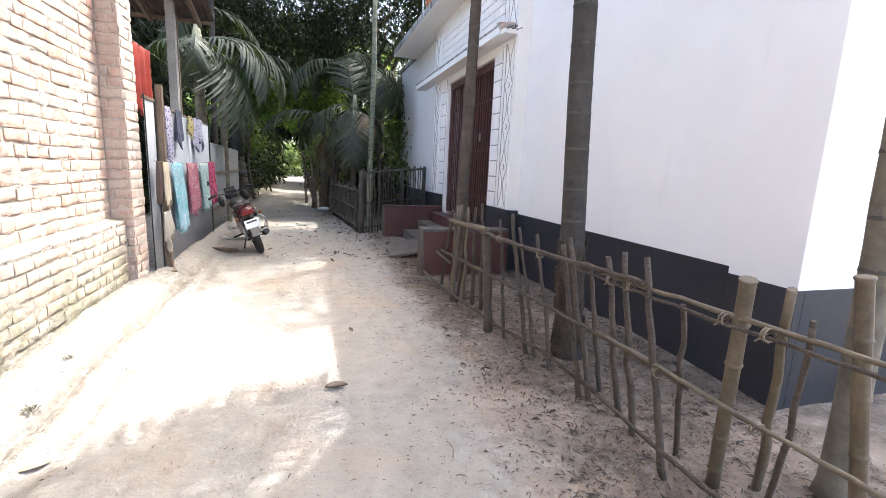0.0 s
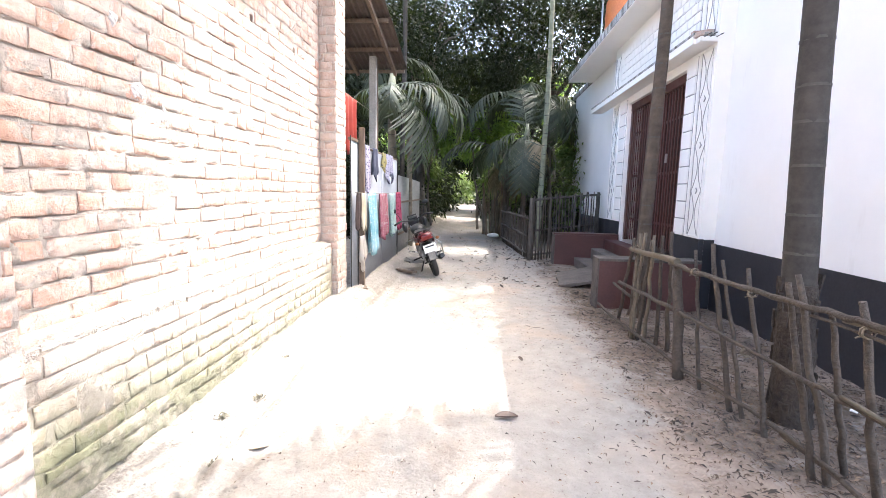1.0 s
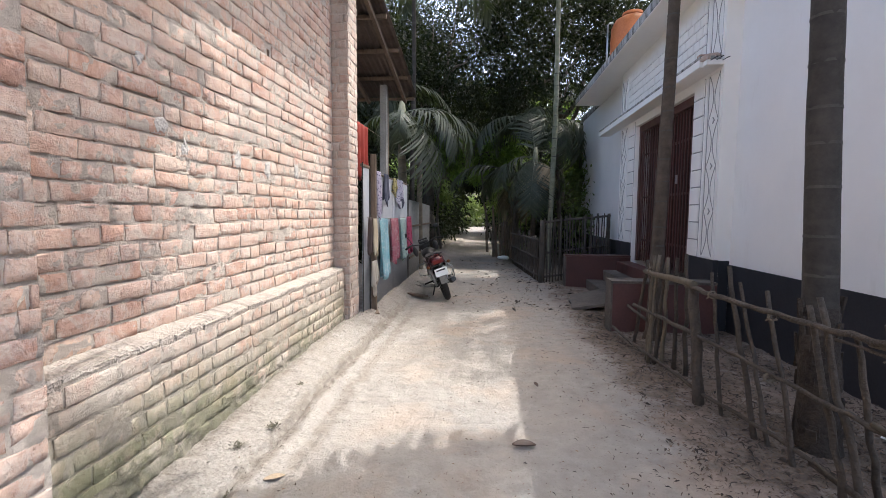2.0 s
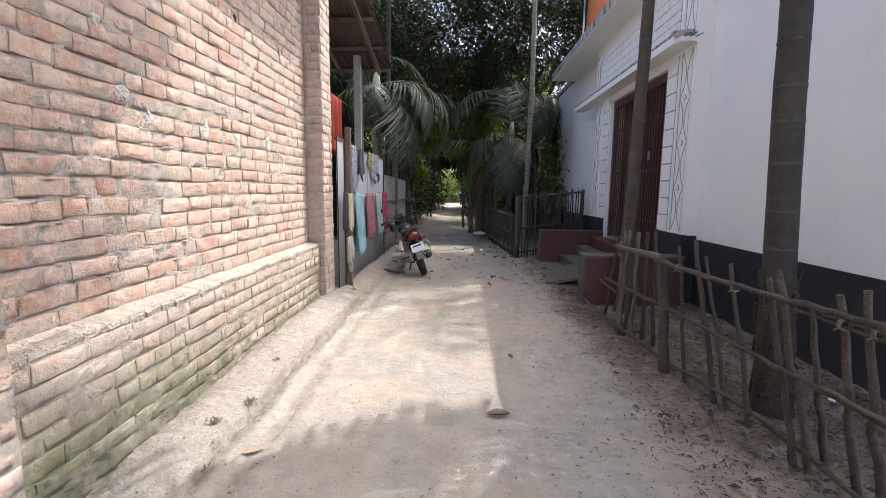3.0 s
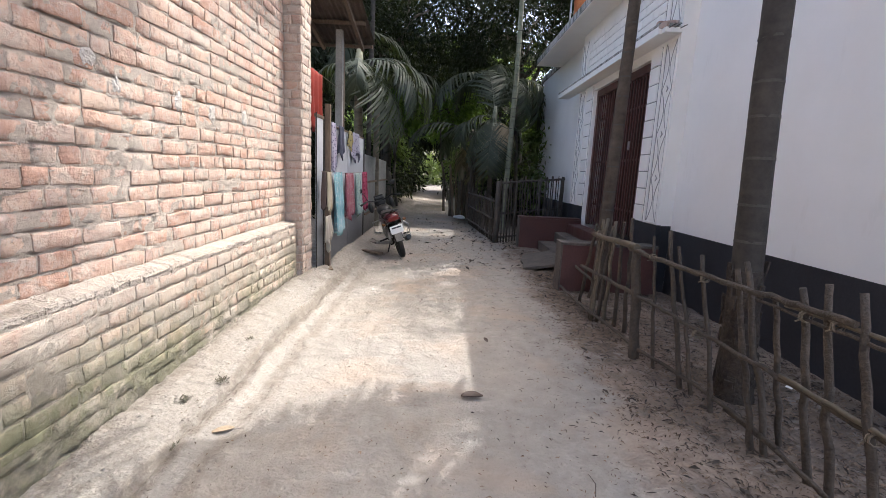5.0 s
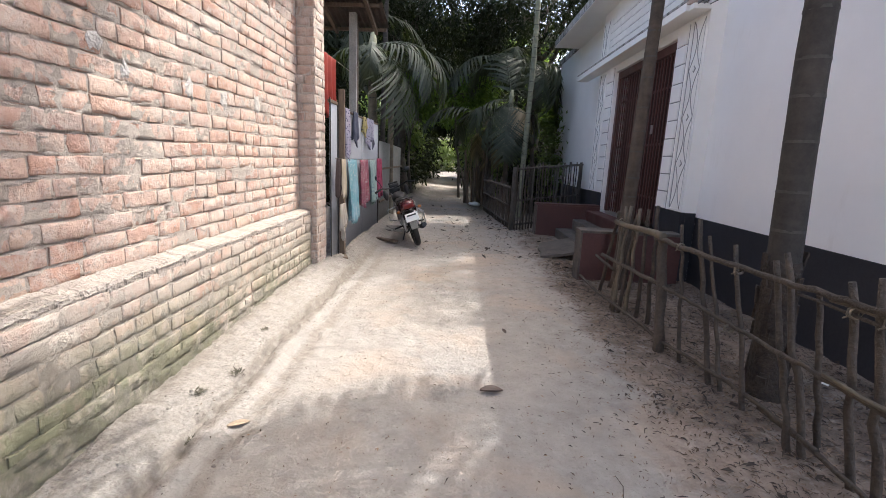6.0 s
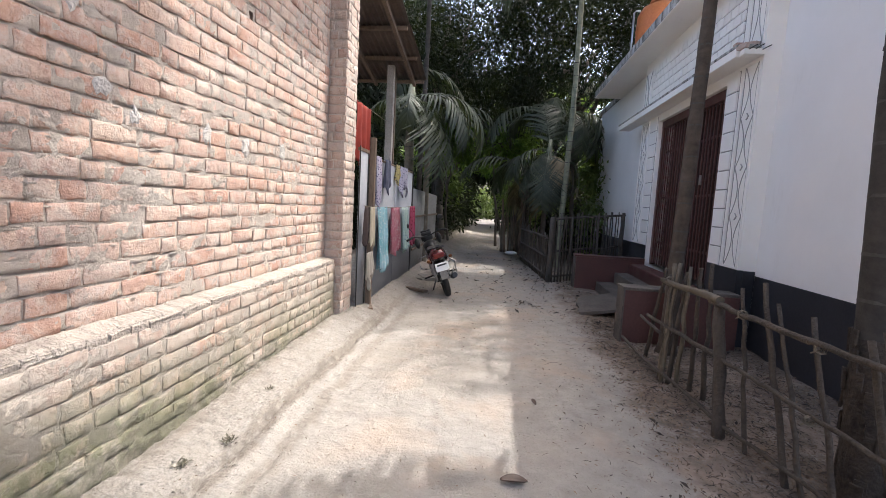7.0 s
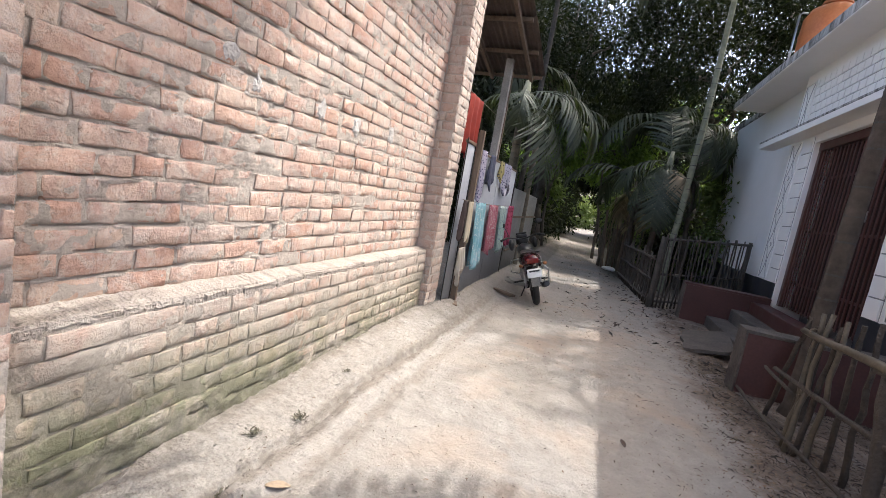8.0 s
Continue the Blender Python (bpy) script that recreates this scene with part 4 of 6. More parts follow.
# rails: name, height, radii at the porch end and at the near end, from y to y, material, height gained
rails = (("top_rail", 0.785, 0.020, 0.017, 3.82, 2.0, STICK), ("top_rail", 0.778, 0.012, 0.011, 2.35, -0.8, BAMBOO), ("top_rail", 0.755, 0.009, 0.009, 2.5, -0.8, STICK),
         ("middle_rail", 0.445, 0.015, 0.013, 3.75, 1.7, STICK), ("middle_rail", 0.452, 0.012, 0.011, 2.3, -0.8, BAMBOO),
         ("bottom_rail", 0.085, 0.016, 0.014, 5.35, 2.3, STICK), ("bottom_rail", 0.085, 0.013, 0.013, 2.7, -0.8, STICK))
for k, (nm, z, ra, rb, ya, yb, mt) in enumerate(rails):
    pts, rad = [], []
    n = 34
    rr = random.Random(60 + k)
    for i in range(n + 1):
        y = ya + (yb - ya) * i / n
        zz = z + 0.012 * math.sin(y * 1.3 + k) + rr.uniform(-0.005, 0.005) + max(0.0, 2.6 - y) * 0.02
        p = F(y, zz, -0.028 + 0.012 * (k % 2) + rr.uniform(-0.004, 0.004))
        if nm == "bottom_rail":
            p.x = low_x(y) - FO.x - 0.012
        pts.append(p)
        rad.append(0.82 * (ra + (rb - ra) * i / n))
    tube(nm, pts, rad, mt, fence, 9, k, 0.2)
# pickets: foot x and y, top x, y and height, radius
pickets = ((1.49, 3.36, 1.50, 3.61, 0.90, 0.014), (1.53, 3.08, 1.50, 3.40, 0.965, 0.018), (1.56, 3.01, 1.50, 3.26, 0.88, 0.014), (1.556, 2.79, 1.50, 3.01, 0.875, 0.015),
           (1.56, 2.46, 1.50, 2.69, 0.86, 0.017), (1.585, 2.40, 1.50, 2.62, 0.91, 0.018), (1.71, 2.48, 1.51, 2.41, 0.78, 0.016), (1.64, 2.21, 1.50, 2.26, 0.875, 0.019),
           (1.60, 2.06, 1.50, 2.14, 0.918, 0.018), (1.52, 1.76, 1.50, 2.00, 0.925, 0.018), (1.70, 1.88, 1.51, 1.77, 0.775, 0.014), (1.85, 1.60, 1.50, 1.36, 0.95, 0.019),
           (1.66, 1.42, 1.51, 1.29, 0.87, 0.012), (1.52, 0.86, 1.50, 0.92, 0.90, 0.018), (1.53, 0.66, 1.50, 0.70, 0.86, 0.016), (1.53, 0.40, 1.50, 0.45, 0.92, 0.018),
           (1.52, 0.18, 1.51, 0.2, 0.88, 0.016), (1.53, -0.1, 1.51, -0.05, 0.9, 0.017), (1.53, -0.33, 1.51, -0.3, 0.9, 0.017))
for k, (xb, yb, xt, yt, zt, r) in enumerate(pickets):
    a, b = Vector((xb, yb, 0.0)), Vector((xt, yt, zt))
    stick("picket", a - (b - a) * 0.07 - FO, b - FO, r, BAMBOO if k == 11 else STICK, fence, 200 + k, 9, 0.011, 0.75)
bamboo_pole("bamboo_post", Vector((1.70, 1.675, -0.06)) - FO, Vector((1.50, 1.51, 0.95)) - FO, 0.027, BAMBOO, fence, 31, "pale tan bamboo post")
bamboo_pole("bamboo_post", Vector((1.72, 1.15, -0.06)) - FO, Vector((1.56, 1.22, 1.03)) - FO, 0.023, BAMBOO, fence, 32, "pale tan bamboo post")
bamboo_pole("bamboo_post", Vector((1.62, 0.98, -0.06)) - FO, Vector((1.55, 1.08, 1.14)) - FO, 0.027, BAMBOO, fence, 33, "pale tan bamboo post")
stick("corner_post", Vector((1.42, 3.52, -0.06)) - FO, Vector((1.44, 3.74, 0.785)) - FO, 0.037, STICK, fence, 35, 6, 0.010, 0.86, 10)
# the bundled sticks at the porch end
bundle = ((1.47, 5.05, 1.46, 4.70, 0.86), (1.40, 4.47, 1.46, 4.55, 0.92), (1.385, 4.40, 1.46, 4.44, 0.94), (1.42, 4.36, 1.49, 4.36, 0.88), (1.46, 4.30, 1.48, 4.30, 0.93),
          (1.545, 4.25, 1.50, 4.18, 0.94), (1.58, 4.11, 1.52, 4.06, 0.98), (1.44, 4.55, 1.47, 4.62, 0.82))
for k, (xb, yb, xt, yt, zt) in enumerate(bundle):
    stick("picket", Vector((xb, yb, -0.06)) - FO, Vector((xt, yt, zt)) - FO, 0.019, BAMBOO if k in (1, 2, 4) else STICK, fence, 300 + k, 8, 0.010, 0.74)
stick("short_rail", Vector((1.425, 3.70, 0.80)) - FO, Vector((1.425, 4.68, 0.765)) - FO, 0.026, BAMBOO, fence, 41, 7, 0.007, 0.8, 9)
stick("short_rail", Vector((1.425, 3.62, 0.46)) - FO, Vector((1.425, 4.95, 0.40)) - FO, 0.017, STICK, fence, 43, 7, 0.008, 0.9, 8)
stick("short_rail", Vector((1.415, 4.55, 0.34)) - FO, Vector((1.415, 5.10, 0.36)) - FO, 0.014, STICK, fence, 42, 5, 0.008, 0.9, 8)
for k, (y, z) in enumerate(((4.55, 0.79), (3.46, 0.77), (2.9, 0.76), (2.23, 0.76), (2.08, 0.77), (1.58, 0.78), (1.42, 0.78), (1.05, 0.79), (0.75, 0.79), (4.45, 0.40), (2.9, 0.43), (1.86, 0.44), (1.40, 0.45), (0.9, 0.46))):
    tie(fence, F(y, z, -0.02), 400 + k, 0.024)

far_fence = thing("stick_fence", "tall dark weathered fence of close-set sticks beside the porch", "fence", (0.97, 8.85, 0))
a, b = Vector((0, 0, 0)), Vector((1.56, 1.38, 0))
stick("post", (0, 0, -0.05), (0.01, 0, 1.16), 0.045, STICK_DARK, far_fence, 51, 5, 0.01, 0.9, 9)
stick("post", b + Vector((0, 0, -0.05)), b + Vector((0, 0, 1.30)), 0.035, STICK_DARK, far_fence, 52, 5, 0.01, 0.9, 9)
stick("top_rail", (0, 0, 1.12), b + Vector((0.03, 0.02, 1.25)), 0.024, STICK_DARK, far_fence, 53, 8, 0.008, 0.9)
stick("middle_rail", (0, 0, 0.55), b + Vector((0, 0, 0.62)), 0.02, STICK_DARK, far_fence, 54, 8, 0.008, 0.9)
stick("bottom_rail", (0, 0, 0.10), b + Vector((0, 0, 0.10)), 0.02, STICK_DARK, far_fence, 55, 8, 0.008, 0.9)
rr = random.Random(12)
for i in range(24):
    p = a.lerp(b, (i + 0.7) / 25) + Vector((0.02, -0.02, 0))
    stick("picket", p + Vector((0, 0, -0.05)), p + Vector((rr.uniform(-0.03, 0.03), 0, 1.17 + 0.004 * i + rr.uniform(-0.03, 0.07))), rr.uniform(0.011, 0.02), STICK_DARK if i > 12 or i % 3 else STICK, far_fence, 500 + i, 5, 0.01, 0.8, 6)
lane_fence = thing("stick_fence", "low weathered stick fence running along the lane", "fence", (0.93, 8.95, 0))
d = Vector((-0.33, 3.1, 0))
for k, z in enumerate((0.12, 0.45, 0.78)):
    stick("rail", (0, 0, z), d + Vector((0, 0, z)), 0.02, STICK_DARK, lane_fence, 540 + k, 9, 0.012, 0.9)
for i in range(22):
    p = d * ((i + 0.6) / 22) + Vector((0.025, 0, 0))
    stick("picket", p + Vector((0, 0, -0.05)), p + Vector((rr.uniform(-0.02, 0.02), rr.uniform(-0.04, 0.04), 0.84 + rr.uniform(-0.06, 0.1))), rr.uniform(0.012, 0.02), STICK if i % 4 == 0 else STICK_DARK, lane_fence, 560 + i, 5, 0.011, 0.8, 6)


# ---- tin fence with washing ----
def flat_sheet(name, y0, y1, z0, z1a, z1b, parent, mat, ribs):
    """A tin sheet in the plane x = 0, with shallow pressed ribs or corrugations."""
    cols = max(8, int((y1 - y0) / (0.019 if ribs == "wave" else 0.05)))
    vs = []
    for j in range(cols + 1):
        f = j / cols
        y = y0 + (y1 - y0) * f
        x = 0.008 * math.cos(2 * math.pi * y / 0.076) if ribs == "wave" else 0.0045 * noise.noise(Vector((y * 2.3, 0, 0)))
        for z in (z0, z0 * 0.5 + (z1a + (z1b - z1a) * f) * 0.5, z1a + (z1b - z1a) * f):
            vs.append((x + (0.006 * noise.noise(Vector((y, z, 2))) if ribs != "wave" else 0), y, z))
    fs = []
    for j in range(cols):
        for k in (0, 1):
            fs.append((3 * j + k, 3 * j + 3 + k, 3 * j + 4 + k, 3 * j + 1 + k))
    ob = link_mesh(name, raw_mesh(name, vs, fs, True), parent, "", [mat])
    ob.modifiers.new("thick", "SOLIDIFY").thickness = 0.003
    return ob


TX = -1.435
tinf = thing("tin_fence", "bluish flat tin sheets on a timber frame used as a fence", "fence", (TX, 5.40, 0))
flat_sheet("sheet", 0.0, 0.30, 0.03, 1.82, 1.81, tinf, TIN, "flat")
flat_sheet("sheet", 0.37, 1.60, 0.03, 1.80, 1.79, tinf, TIN, "flat")
flat_sheet("sheet", 1.61, 2.86, 0.03, 1.78, 1.76, tinf, TIN, "flat")
for dims in ((0.004, 0.014, -0.012, 0.006, 0.0, 1.85), (0.004, 0.014, 0.290, 0.306, 0.0, 1.83), (0.003, 0.018, 2.850, 2.875, 0.0, 1.79)):
    bm = bmesh.new()
    box(bm, *dims, 0.003)
    part("stile", bm, BLACKMETAL, tinf, "dark edging strip")
bm = bmesh.new()
box(bm, -0.02, 0.014, 0.0, 0.30, 1.80, 1.835, 0.003)
part("top_batten", bm, TIMBER, tinf)
bm = bmesh.new()
box(bm, -0.03, 0.008, 0.37, 2.86, 1.765, 1.79, 0.003)
part("top_batten", bm, TIMBER, tinf)
bm = bmesh.new()
box(bm, 0.012, 0.075, 0.315, 0.375, -0.05, 1.98, 0.006)
part("post", bm, TIMBER, tinf, "worn brown timber post")
tube("washing_line", [(0.055, 0.02, 1.225), (0.075, 1.0, 1.205), (0.07, 1.9, 1.205), (0.055, 2.87, 1.225)], 0.004, ROPE, tinf, 5)

tinf2 = thing("corrugated_fence", "old grey corrugated tin fence with a dark rail", "fence", (TX - 0.01, 8.40, 0))
flat_sheet("sheet", 0.0, 1.35, -0.02, 1.52, 1.50, tinf2, TIN_OLD, "wave")
flat_sheet("sheet", 1.37, 2.9, -0.02, 1.50, 1.46, tinf2, TIN_OLD, "wave")
for z in (0.45, 1.02):
    bm = bmesh.new()
    box(bm, 0.011, 0.035, 0.0, 2.9, z, z + 0.035, 0.004)
    part("rail", bm, TIMBER, tinf2)


def fabric(name, dark, light, spot=None, scale=30.0):
    m = Mat(name, 0.9)
    c = m.ramp(m.noise(3.5, 4, 0.6), (0.35, dark), (0.65, light))
    if spot:
        v = m.t.nodes.new("ShaderNodeTexVoronoi")
        v.inputs["Scale"].default_value = scale
        m.link(m.pos, v.inputs["Vector"])
        c = m.mix(m.span(v.outputs["Distance"], 0.30, 0.36, 1.0, 0.0), c, spot)
    m.colour(c)
    m.bump(m.noise(300.0, 2, 0.5), 0.2, 0.001)
    return m.m


def cloth(label, y0, y1, z_top, z_bot, mat, x, seed, folds=5, slant=0.0, ragged=0.03):
    """A piece of washing hung over a line, with folds that deepen downwards and an uneven hem."""
    n, k = 30, 16
    vs = []
    rr = random.Random(seed)
    ph = rr.uniform(0, 6)
    for j in range(k + 1):
        g = j / k
        for i in range(n + 1):
            f = i / n
            hem = ragged * math.sin(f * 7 + ph) + ragged * 0.7 * math.sin(f * 17 + ph * 2)
            z = z_top + (z_bot + hem - z_top) * g
            pinch = 1.0 - 0.10 * math.sin(math.pi * min(1, g * 1.2)) * (0.5 - abs(f - 0.5))
            y = (y0 + y1) / 2 + (f - 0.5) * (y1 - y0) * pinch + slant * g
            amp = 0.008 + 0.022 * g
            xx = x + amp * math.sin(f * folds * 2 * math.pi + ph + 0.8 * g) + 0.01 * noise.noise(Vector((y * 6, z * 4, seed)))
            vs.append((xx, y, z))
    fs = [(j * (n + 1) + i, j * (n + 1) + i + 1, (j + 1) * (n + 1) + i + 1, (j + 1) * (n + 1) + i) for j in range(k) for i in range(n)]
    ob = link_mesh("washing", raw_mesh("washing", vs, fs, True), None, "", [mat])
    ob.modifiers.new("thick", "SOLIDIFY").thickness = 0.004
    return tagged(ob, label, "laundry", "washing on the lines")


LX = TX + 0.075
cloth("cyan and pale blue printed cloth hanging on the line", 5.86, 6.30, 1.215, 0.44, fabric("cyan_cloth", (0.14, 0.34, 0.40), (0.32, 0.50, 0.56), (0.50, 0.58, 0.60), 40), LX, 1, 3, 0.12)
cloth("cream and brown cloth hanging on the line", 5.62, 5.80, 1.215, 0.80, fabric("cream_cloth", (0.42, 0.36, 0.26), (0.58, 0.50, 0.38)), LX, 2, 2)
cloth("crimson and white flowered cloth hanging on the line", 6.50, 7.00, 1.205, 0.58, fabric("crimson_print", (0.26, 0.06, 0.09), (0.38, 0.13, 0.17), (0.52, 0.46, 0.46), 48), LX, 3, 4, 0.10)
cloth("mint and grey printed cloth hanging on the line", 7.16, 7.58, 1.205, 0.55, fabric("mint_print", (0.30, 0.42, 0.38), (0.48, 0.58, 0.54), (0.18, 0.24, 0.30), 40), LX, 4, 3, 0.14)
cloth("bright pink and red cloth hanging on the line", 7.80, 8.16, 1.22, 0.62, fabric("pink_cloth", (0.32, 0.04, 0.09), (0.45, 0.09, 0.16), (0.18, 0.015, 0.035), 26), LX, 5, 3, 0.12)
cloth("small dark brown cloth hanging on the line", 5.45, 5.55, 1.22, 0.88, fabric("brown_cloth", (0.03, 0.022, 0.02), (0.08, 0.055, 0.05)), LX - 0.01, 6, 2, 0.0, 0.06)
cloth("white cloth with a violet check hung on the tin fence", 5.88, 6.06, 1.80, 1.24, fabric("violet_check", (0.30, 0.28, 0.36), (0.44, 0.42, 0.50), (0.07, 0.06, 0.13), 44), LX - 0.03, 7, 2)
cloth("dark blue cloth hung on the tin fence", 6.26, 6.50, 1.80, 1.44, fabric("navy_cloth", (0.03, 0.035, 0.055), (0.11, 0.12, 0.17)), LX - 0.03, 8, 2, 0.0, 0.05)
cloth("yellow and black cloth hung on the tin fence", 6.88, 7.03, 1.79, 1.58, fabric("yellow_cloth", (0.30, 0.25, 0.10), (0.42, 0.37, 0.18), (0.05, 0.05, 0.05), 30), LX - 0.03, 9, 2, 0.0, 0.05)
cloth("violet printed cloth hung on the tin fence", 7.15, 7.6, 1.79, 1.44, fabric("violet_print", (0.24, 0.24, 0.32), (0.40, 0.39, 0.47), (0.06, 0.06, 0.11), 42), LX - 0.03, 10, 3, 0.0, 0.06)
cloth("crumpled dirty white rag hung on the tin sheet", 5.46, 5.66, 0.72, 0.42, fabric("dirty_white", (0.44, 0.40, 0.34), (0.64, 0.60, 0.53)), LX + 0.02, 11, 3, 0.05, 0.08)
red = cloth("plain red cloth hanging behind the tin fence", 6.05, 6.60, 2.45, 1.75, fabric("red_cloth", (0.20, 0.018, 0.011), (0.29, 0.032, 0.018)), -1.70, 12, 3)
tube("washing_line", [(-1.70, 5.35, 2.47), (-1.70, 6.4, 2.45), (-1.72, 7.6, 2.47)], 0.004, ROPE)
tagged(bpy.data.objects["washing_line.001"], "thin rope line behind the tin fence", "rope")

# posts that carry the eave
for k, (x, y, r) in enumerate(((-1.70, 7.60, 0.052), (-1.74, 8.02, 0.022))):
    bm = bmesh.new()
    h = 3.30 if k == 0 else 3.24
    box(bm, x - r, x + r, y - r, y + r, -0.05, h, 0.008)
    if k == 0:
        for z in (0.9, 1.75, 2.55):
            box(bm, x - r - 0.004, x + r + 0.004, y - r - 0.004, y + r + 0.004, z, z + 0.02, 0.003)
    tagged(part("roof_post", bm, CONCRETE if k != 1 else TIMBER), "slim grey concrete post under the eave" if k != 1 else "thin brown timber post under the eave", "post", "posts of the eave")

for dims, m, lab in (((-1.50, -1.30, 5.52, 5.70, -0.02, 0.10), TIMBER, "half-buried brown brick at the foot of the post"),):
    ob = boxed("loose_brick", dims, m, None, 0.012, "", pose(0, 0, 0, 0, 0, 20))
    tagged(ob, lab, "brick")
plank = boxed("plank", (-0.22, 0.22, -0.05, 0.05, -0.015, 0.02), TIMBER, None, 0.006)
plank.matrix_world = pose(-1.08, 7.05, 0.045, 3, 2, 140)
tagged(plank, "short dark weathered plank lying by the tin fence", "plank")
for k, (x, y, s) in enumerate(((-1.02, 8.2, 0.42), (-1.25, 8.05, 0.3))):
    bm = bmesh.new()
    box(bm, x - s / 2, x + s / 2, y - s * 0.35, y + s * 0.35, -0.02, 0.07, 0.02, pose(0, 0, 0, 2, 3, 25 - 40 * k))
    tagged(part("paving_slab", bm, CONCRETE), "broken grey concrete slab lying on the ground", "slab", "broken slabs")


# ---- motorbike ----
def ring_mesh(bm, R, r, segs=28, sides=8, m=None, flat=1.0):
    """A torus round the x axis."""
    vs = []
    for i in range(segs):
        a = 2 * math.pi * i / segs
        row = []
        for j in range(sides):
            b = 2 * math.pi * j / sides
            rr = R + r * math.cos(b)
            v = Vector((r * flat * math.sin(b), rr * math.cos(a), rr * math.sin(a)))
            row.append(bm.verts.new(m @ v if m else v))
        vs.append(row)
    for i in range(segs):
        for j in range(sides):
            bm.faces.new((vs[i][j], vs[i][(j + 1) % sides], vs[(i + 1) % segs][(j + 1) % sides], vs[(i + 1) % segs][j]))


def blob(bm, c, s, seg=16, ring=10, shape=None):
    r = bmesh.ops.create_uvsphere(bm, u_segments=seg, v_segments=ring, radius=1.0)
    for v in r["verts"]:
        if shape:
            shape(v.co)
        v.co = Vector((v.co.x * s[0] + c[0], v.co.y * s[1] + c[1], v.co.z * s[2] + c[2]))


AMBER = worn("amber_lens", (0.16, 0.05, 0.012), (0.26, 0.09, 0.02), 0.3)


def motorbike(m):
    """Rear wheel's foot at the origin, front towards +y."""
    th = thing("motorbike", "parked dark red and black motorbike leaning on its side stand", "motorbike", m=m)
    R = 0.29
    for nm, y, w in (("rear_wheel", 0.0, 0.048), ("front_wheel", 1.26, 0.04)):
        bm = bmesh.new()
        ring_mesh(bm, R - 0.05, 0.016, 28, 8, pose(0, y, R), 1.6)
        wheel = part(nm, bm, STEEL, th, "bright steel rim", True)
        bm = bmesh.new()
        ring_mesh(bm, R - w, w, 32, 10, pose(0, y, R))
        part("tyre", bm, RUBBER, wheel, "black rubber tyre", True)
        bm = bmesh.new()
        bmesh.ops.create_cone(bm, cap_ends=True, segments=16, radius1=0.055, radius2=0.055, depth=0.10, matrix=pose(0, y, R, 0, 90, 0))
        part("hub", bm, BLACKMETAL, wheel)
        for i in range(10):
            a = i * math.pi / 5
            tube("spoke", [(0.02 * (-1) ** i, y + 0.05 * math.cos(a), R + 0.05 * math.sin(a)), (0, y + 0.225 * math.cos(a + 0.2), R + 0.225 * math.sin(a + 0.2))], 0.004, STEEL, wheel, 5)
    # rear mudguard
    bm = bmesh.new()
    n = 14
    prev = None
    for i in range(n + 1):
        a = math.radians(20 + 130 * i / n)
        row = [bm.verts.new((x, -(R + 0.03) * math.cos(a) * 1.02, R + (R + 0.04) * math.sin(a) - abs(x) * 0.25)) for x in (-0.075, -0.04, 0.0, 0.04, 0.075)]
        if prev:
            for j in range(4):
                bm.faces.new((prev[j], prev[j + 1], row[j + 1], row[j]))
        prev = row
    ob = part("rear_mudguard", bm, BLACKMETAL, th, smooth=True)
    ob.modifiers.new("thick", "SOLIDIFY").thickness = 0.006
    bm = bmesh.new()
    prev = None
    for i in range(n + 1):
        a = math.radians(35 + 120 * i / n)
        row = [bm.verts.new((x, 1.26 - (R + 0.03) * math.cos(a), R + (R + 0.03) * math.sin(a) - abs(x) * 0.25)) for x in (-0.06, -0.03, 0.0, 0.03, 0.06)]
        if prev:
            for j in range(4):
                bm.faces.new((prev[j], prev[j + 1], row[j + 1], row[j]))
        prev = row
    ob = part("front_mudguard", bm, BIKE_RED, th, smooth=True)
    ob.modifiers.new("thick", "SOLIDIFY").thickness = 0.006
    for s in (-1, 1):
        tube("shock", [(s * 0.11, 0.0, R), (s * 0.115, 0.10, 0.46), (s * 0.11, 0.20, 0.66)], [0.022, 0.028, 0.018], STEEL, th, 10)
        tube("fork", [(s * 0.075, 1.26, R), (s * 0.075, 1.06, 0.70), (s * 0.07, 0.98, 0.88)], [0.022, 0.02, 0.016], STEEL, th, 10)
        tube("swing_arm", [(s * 0.09, 0.0, R), (s * 0.08, 0.42, 0.33)], 0.018, BLACKMETAL, th, 8)
        tube("footpeg", [(s * 0.08, 0.36, 0.33), (s * 0.27, 0.36, 0.32)], 0.014, RUBBER, th, 8)
        tube("frame_rail", [(s * 0.09, -0.12, 0.70), (s * 0.10, 0.2, 0.66), (s * 0.09, 0.52, 0.60), (s * 0.06, 0.9, 0.80)], 0.014, BLACKMETAL, th, 8)
        tube("down_tube", [(s * 0.05, 0.92, 0.78), (s * 0.06, 0.80, 0.30), (s * 0.08, 0.45, 0.24)], 0.014, BLACKMETAL, th, 8)
    bm = bmesh.new()
    blob(bm, (0, 0.58, 0.40), (0.11, 0.16, 0.14), 12, 8)
    box(bm, -0.13, 0.13, 0.50, 0.68, 0.28, 0.40, 0.03)
    for k in range(5):
        box(bm, -0.10, 0.10, 0.70, 0.82, 0.36 + 0.03 * k, 0.376 + 0.03 * k, 0.004)
    part("engine", bm, STEEL, th, "grey metal engine with cooling fins")
    tube("exhaust", [(0.10, 0.80, 0.34), (0.14, 0.66, 0.22), (0.15, 0.35, 0.24), (0.16, -0.02, 0.30), (0.165, -0.30, 0.37)], [0.02, 0.022, 0.03, 0.045, 0.04], BLACKMETAL, th, 12)
    bm = bmesh.new()
    blob(bm, (0, 0.70, 0.79), (0.13, 0.26, 0.10), 20, 12)
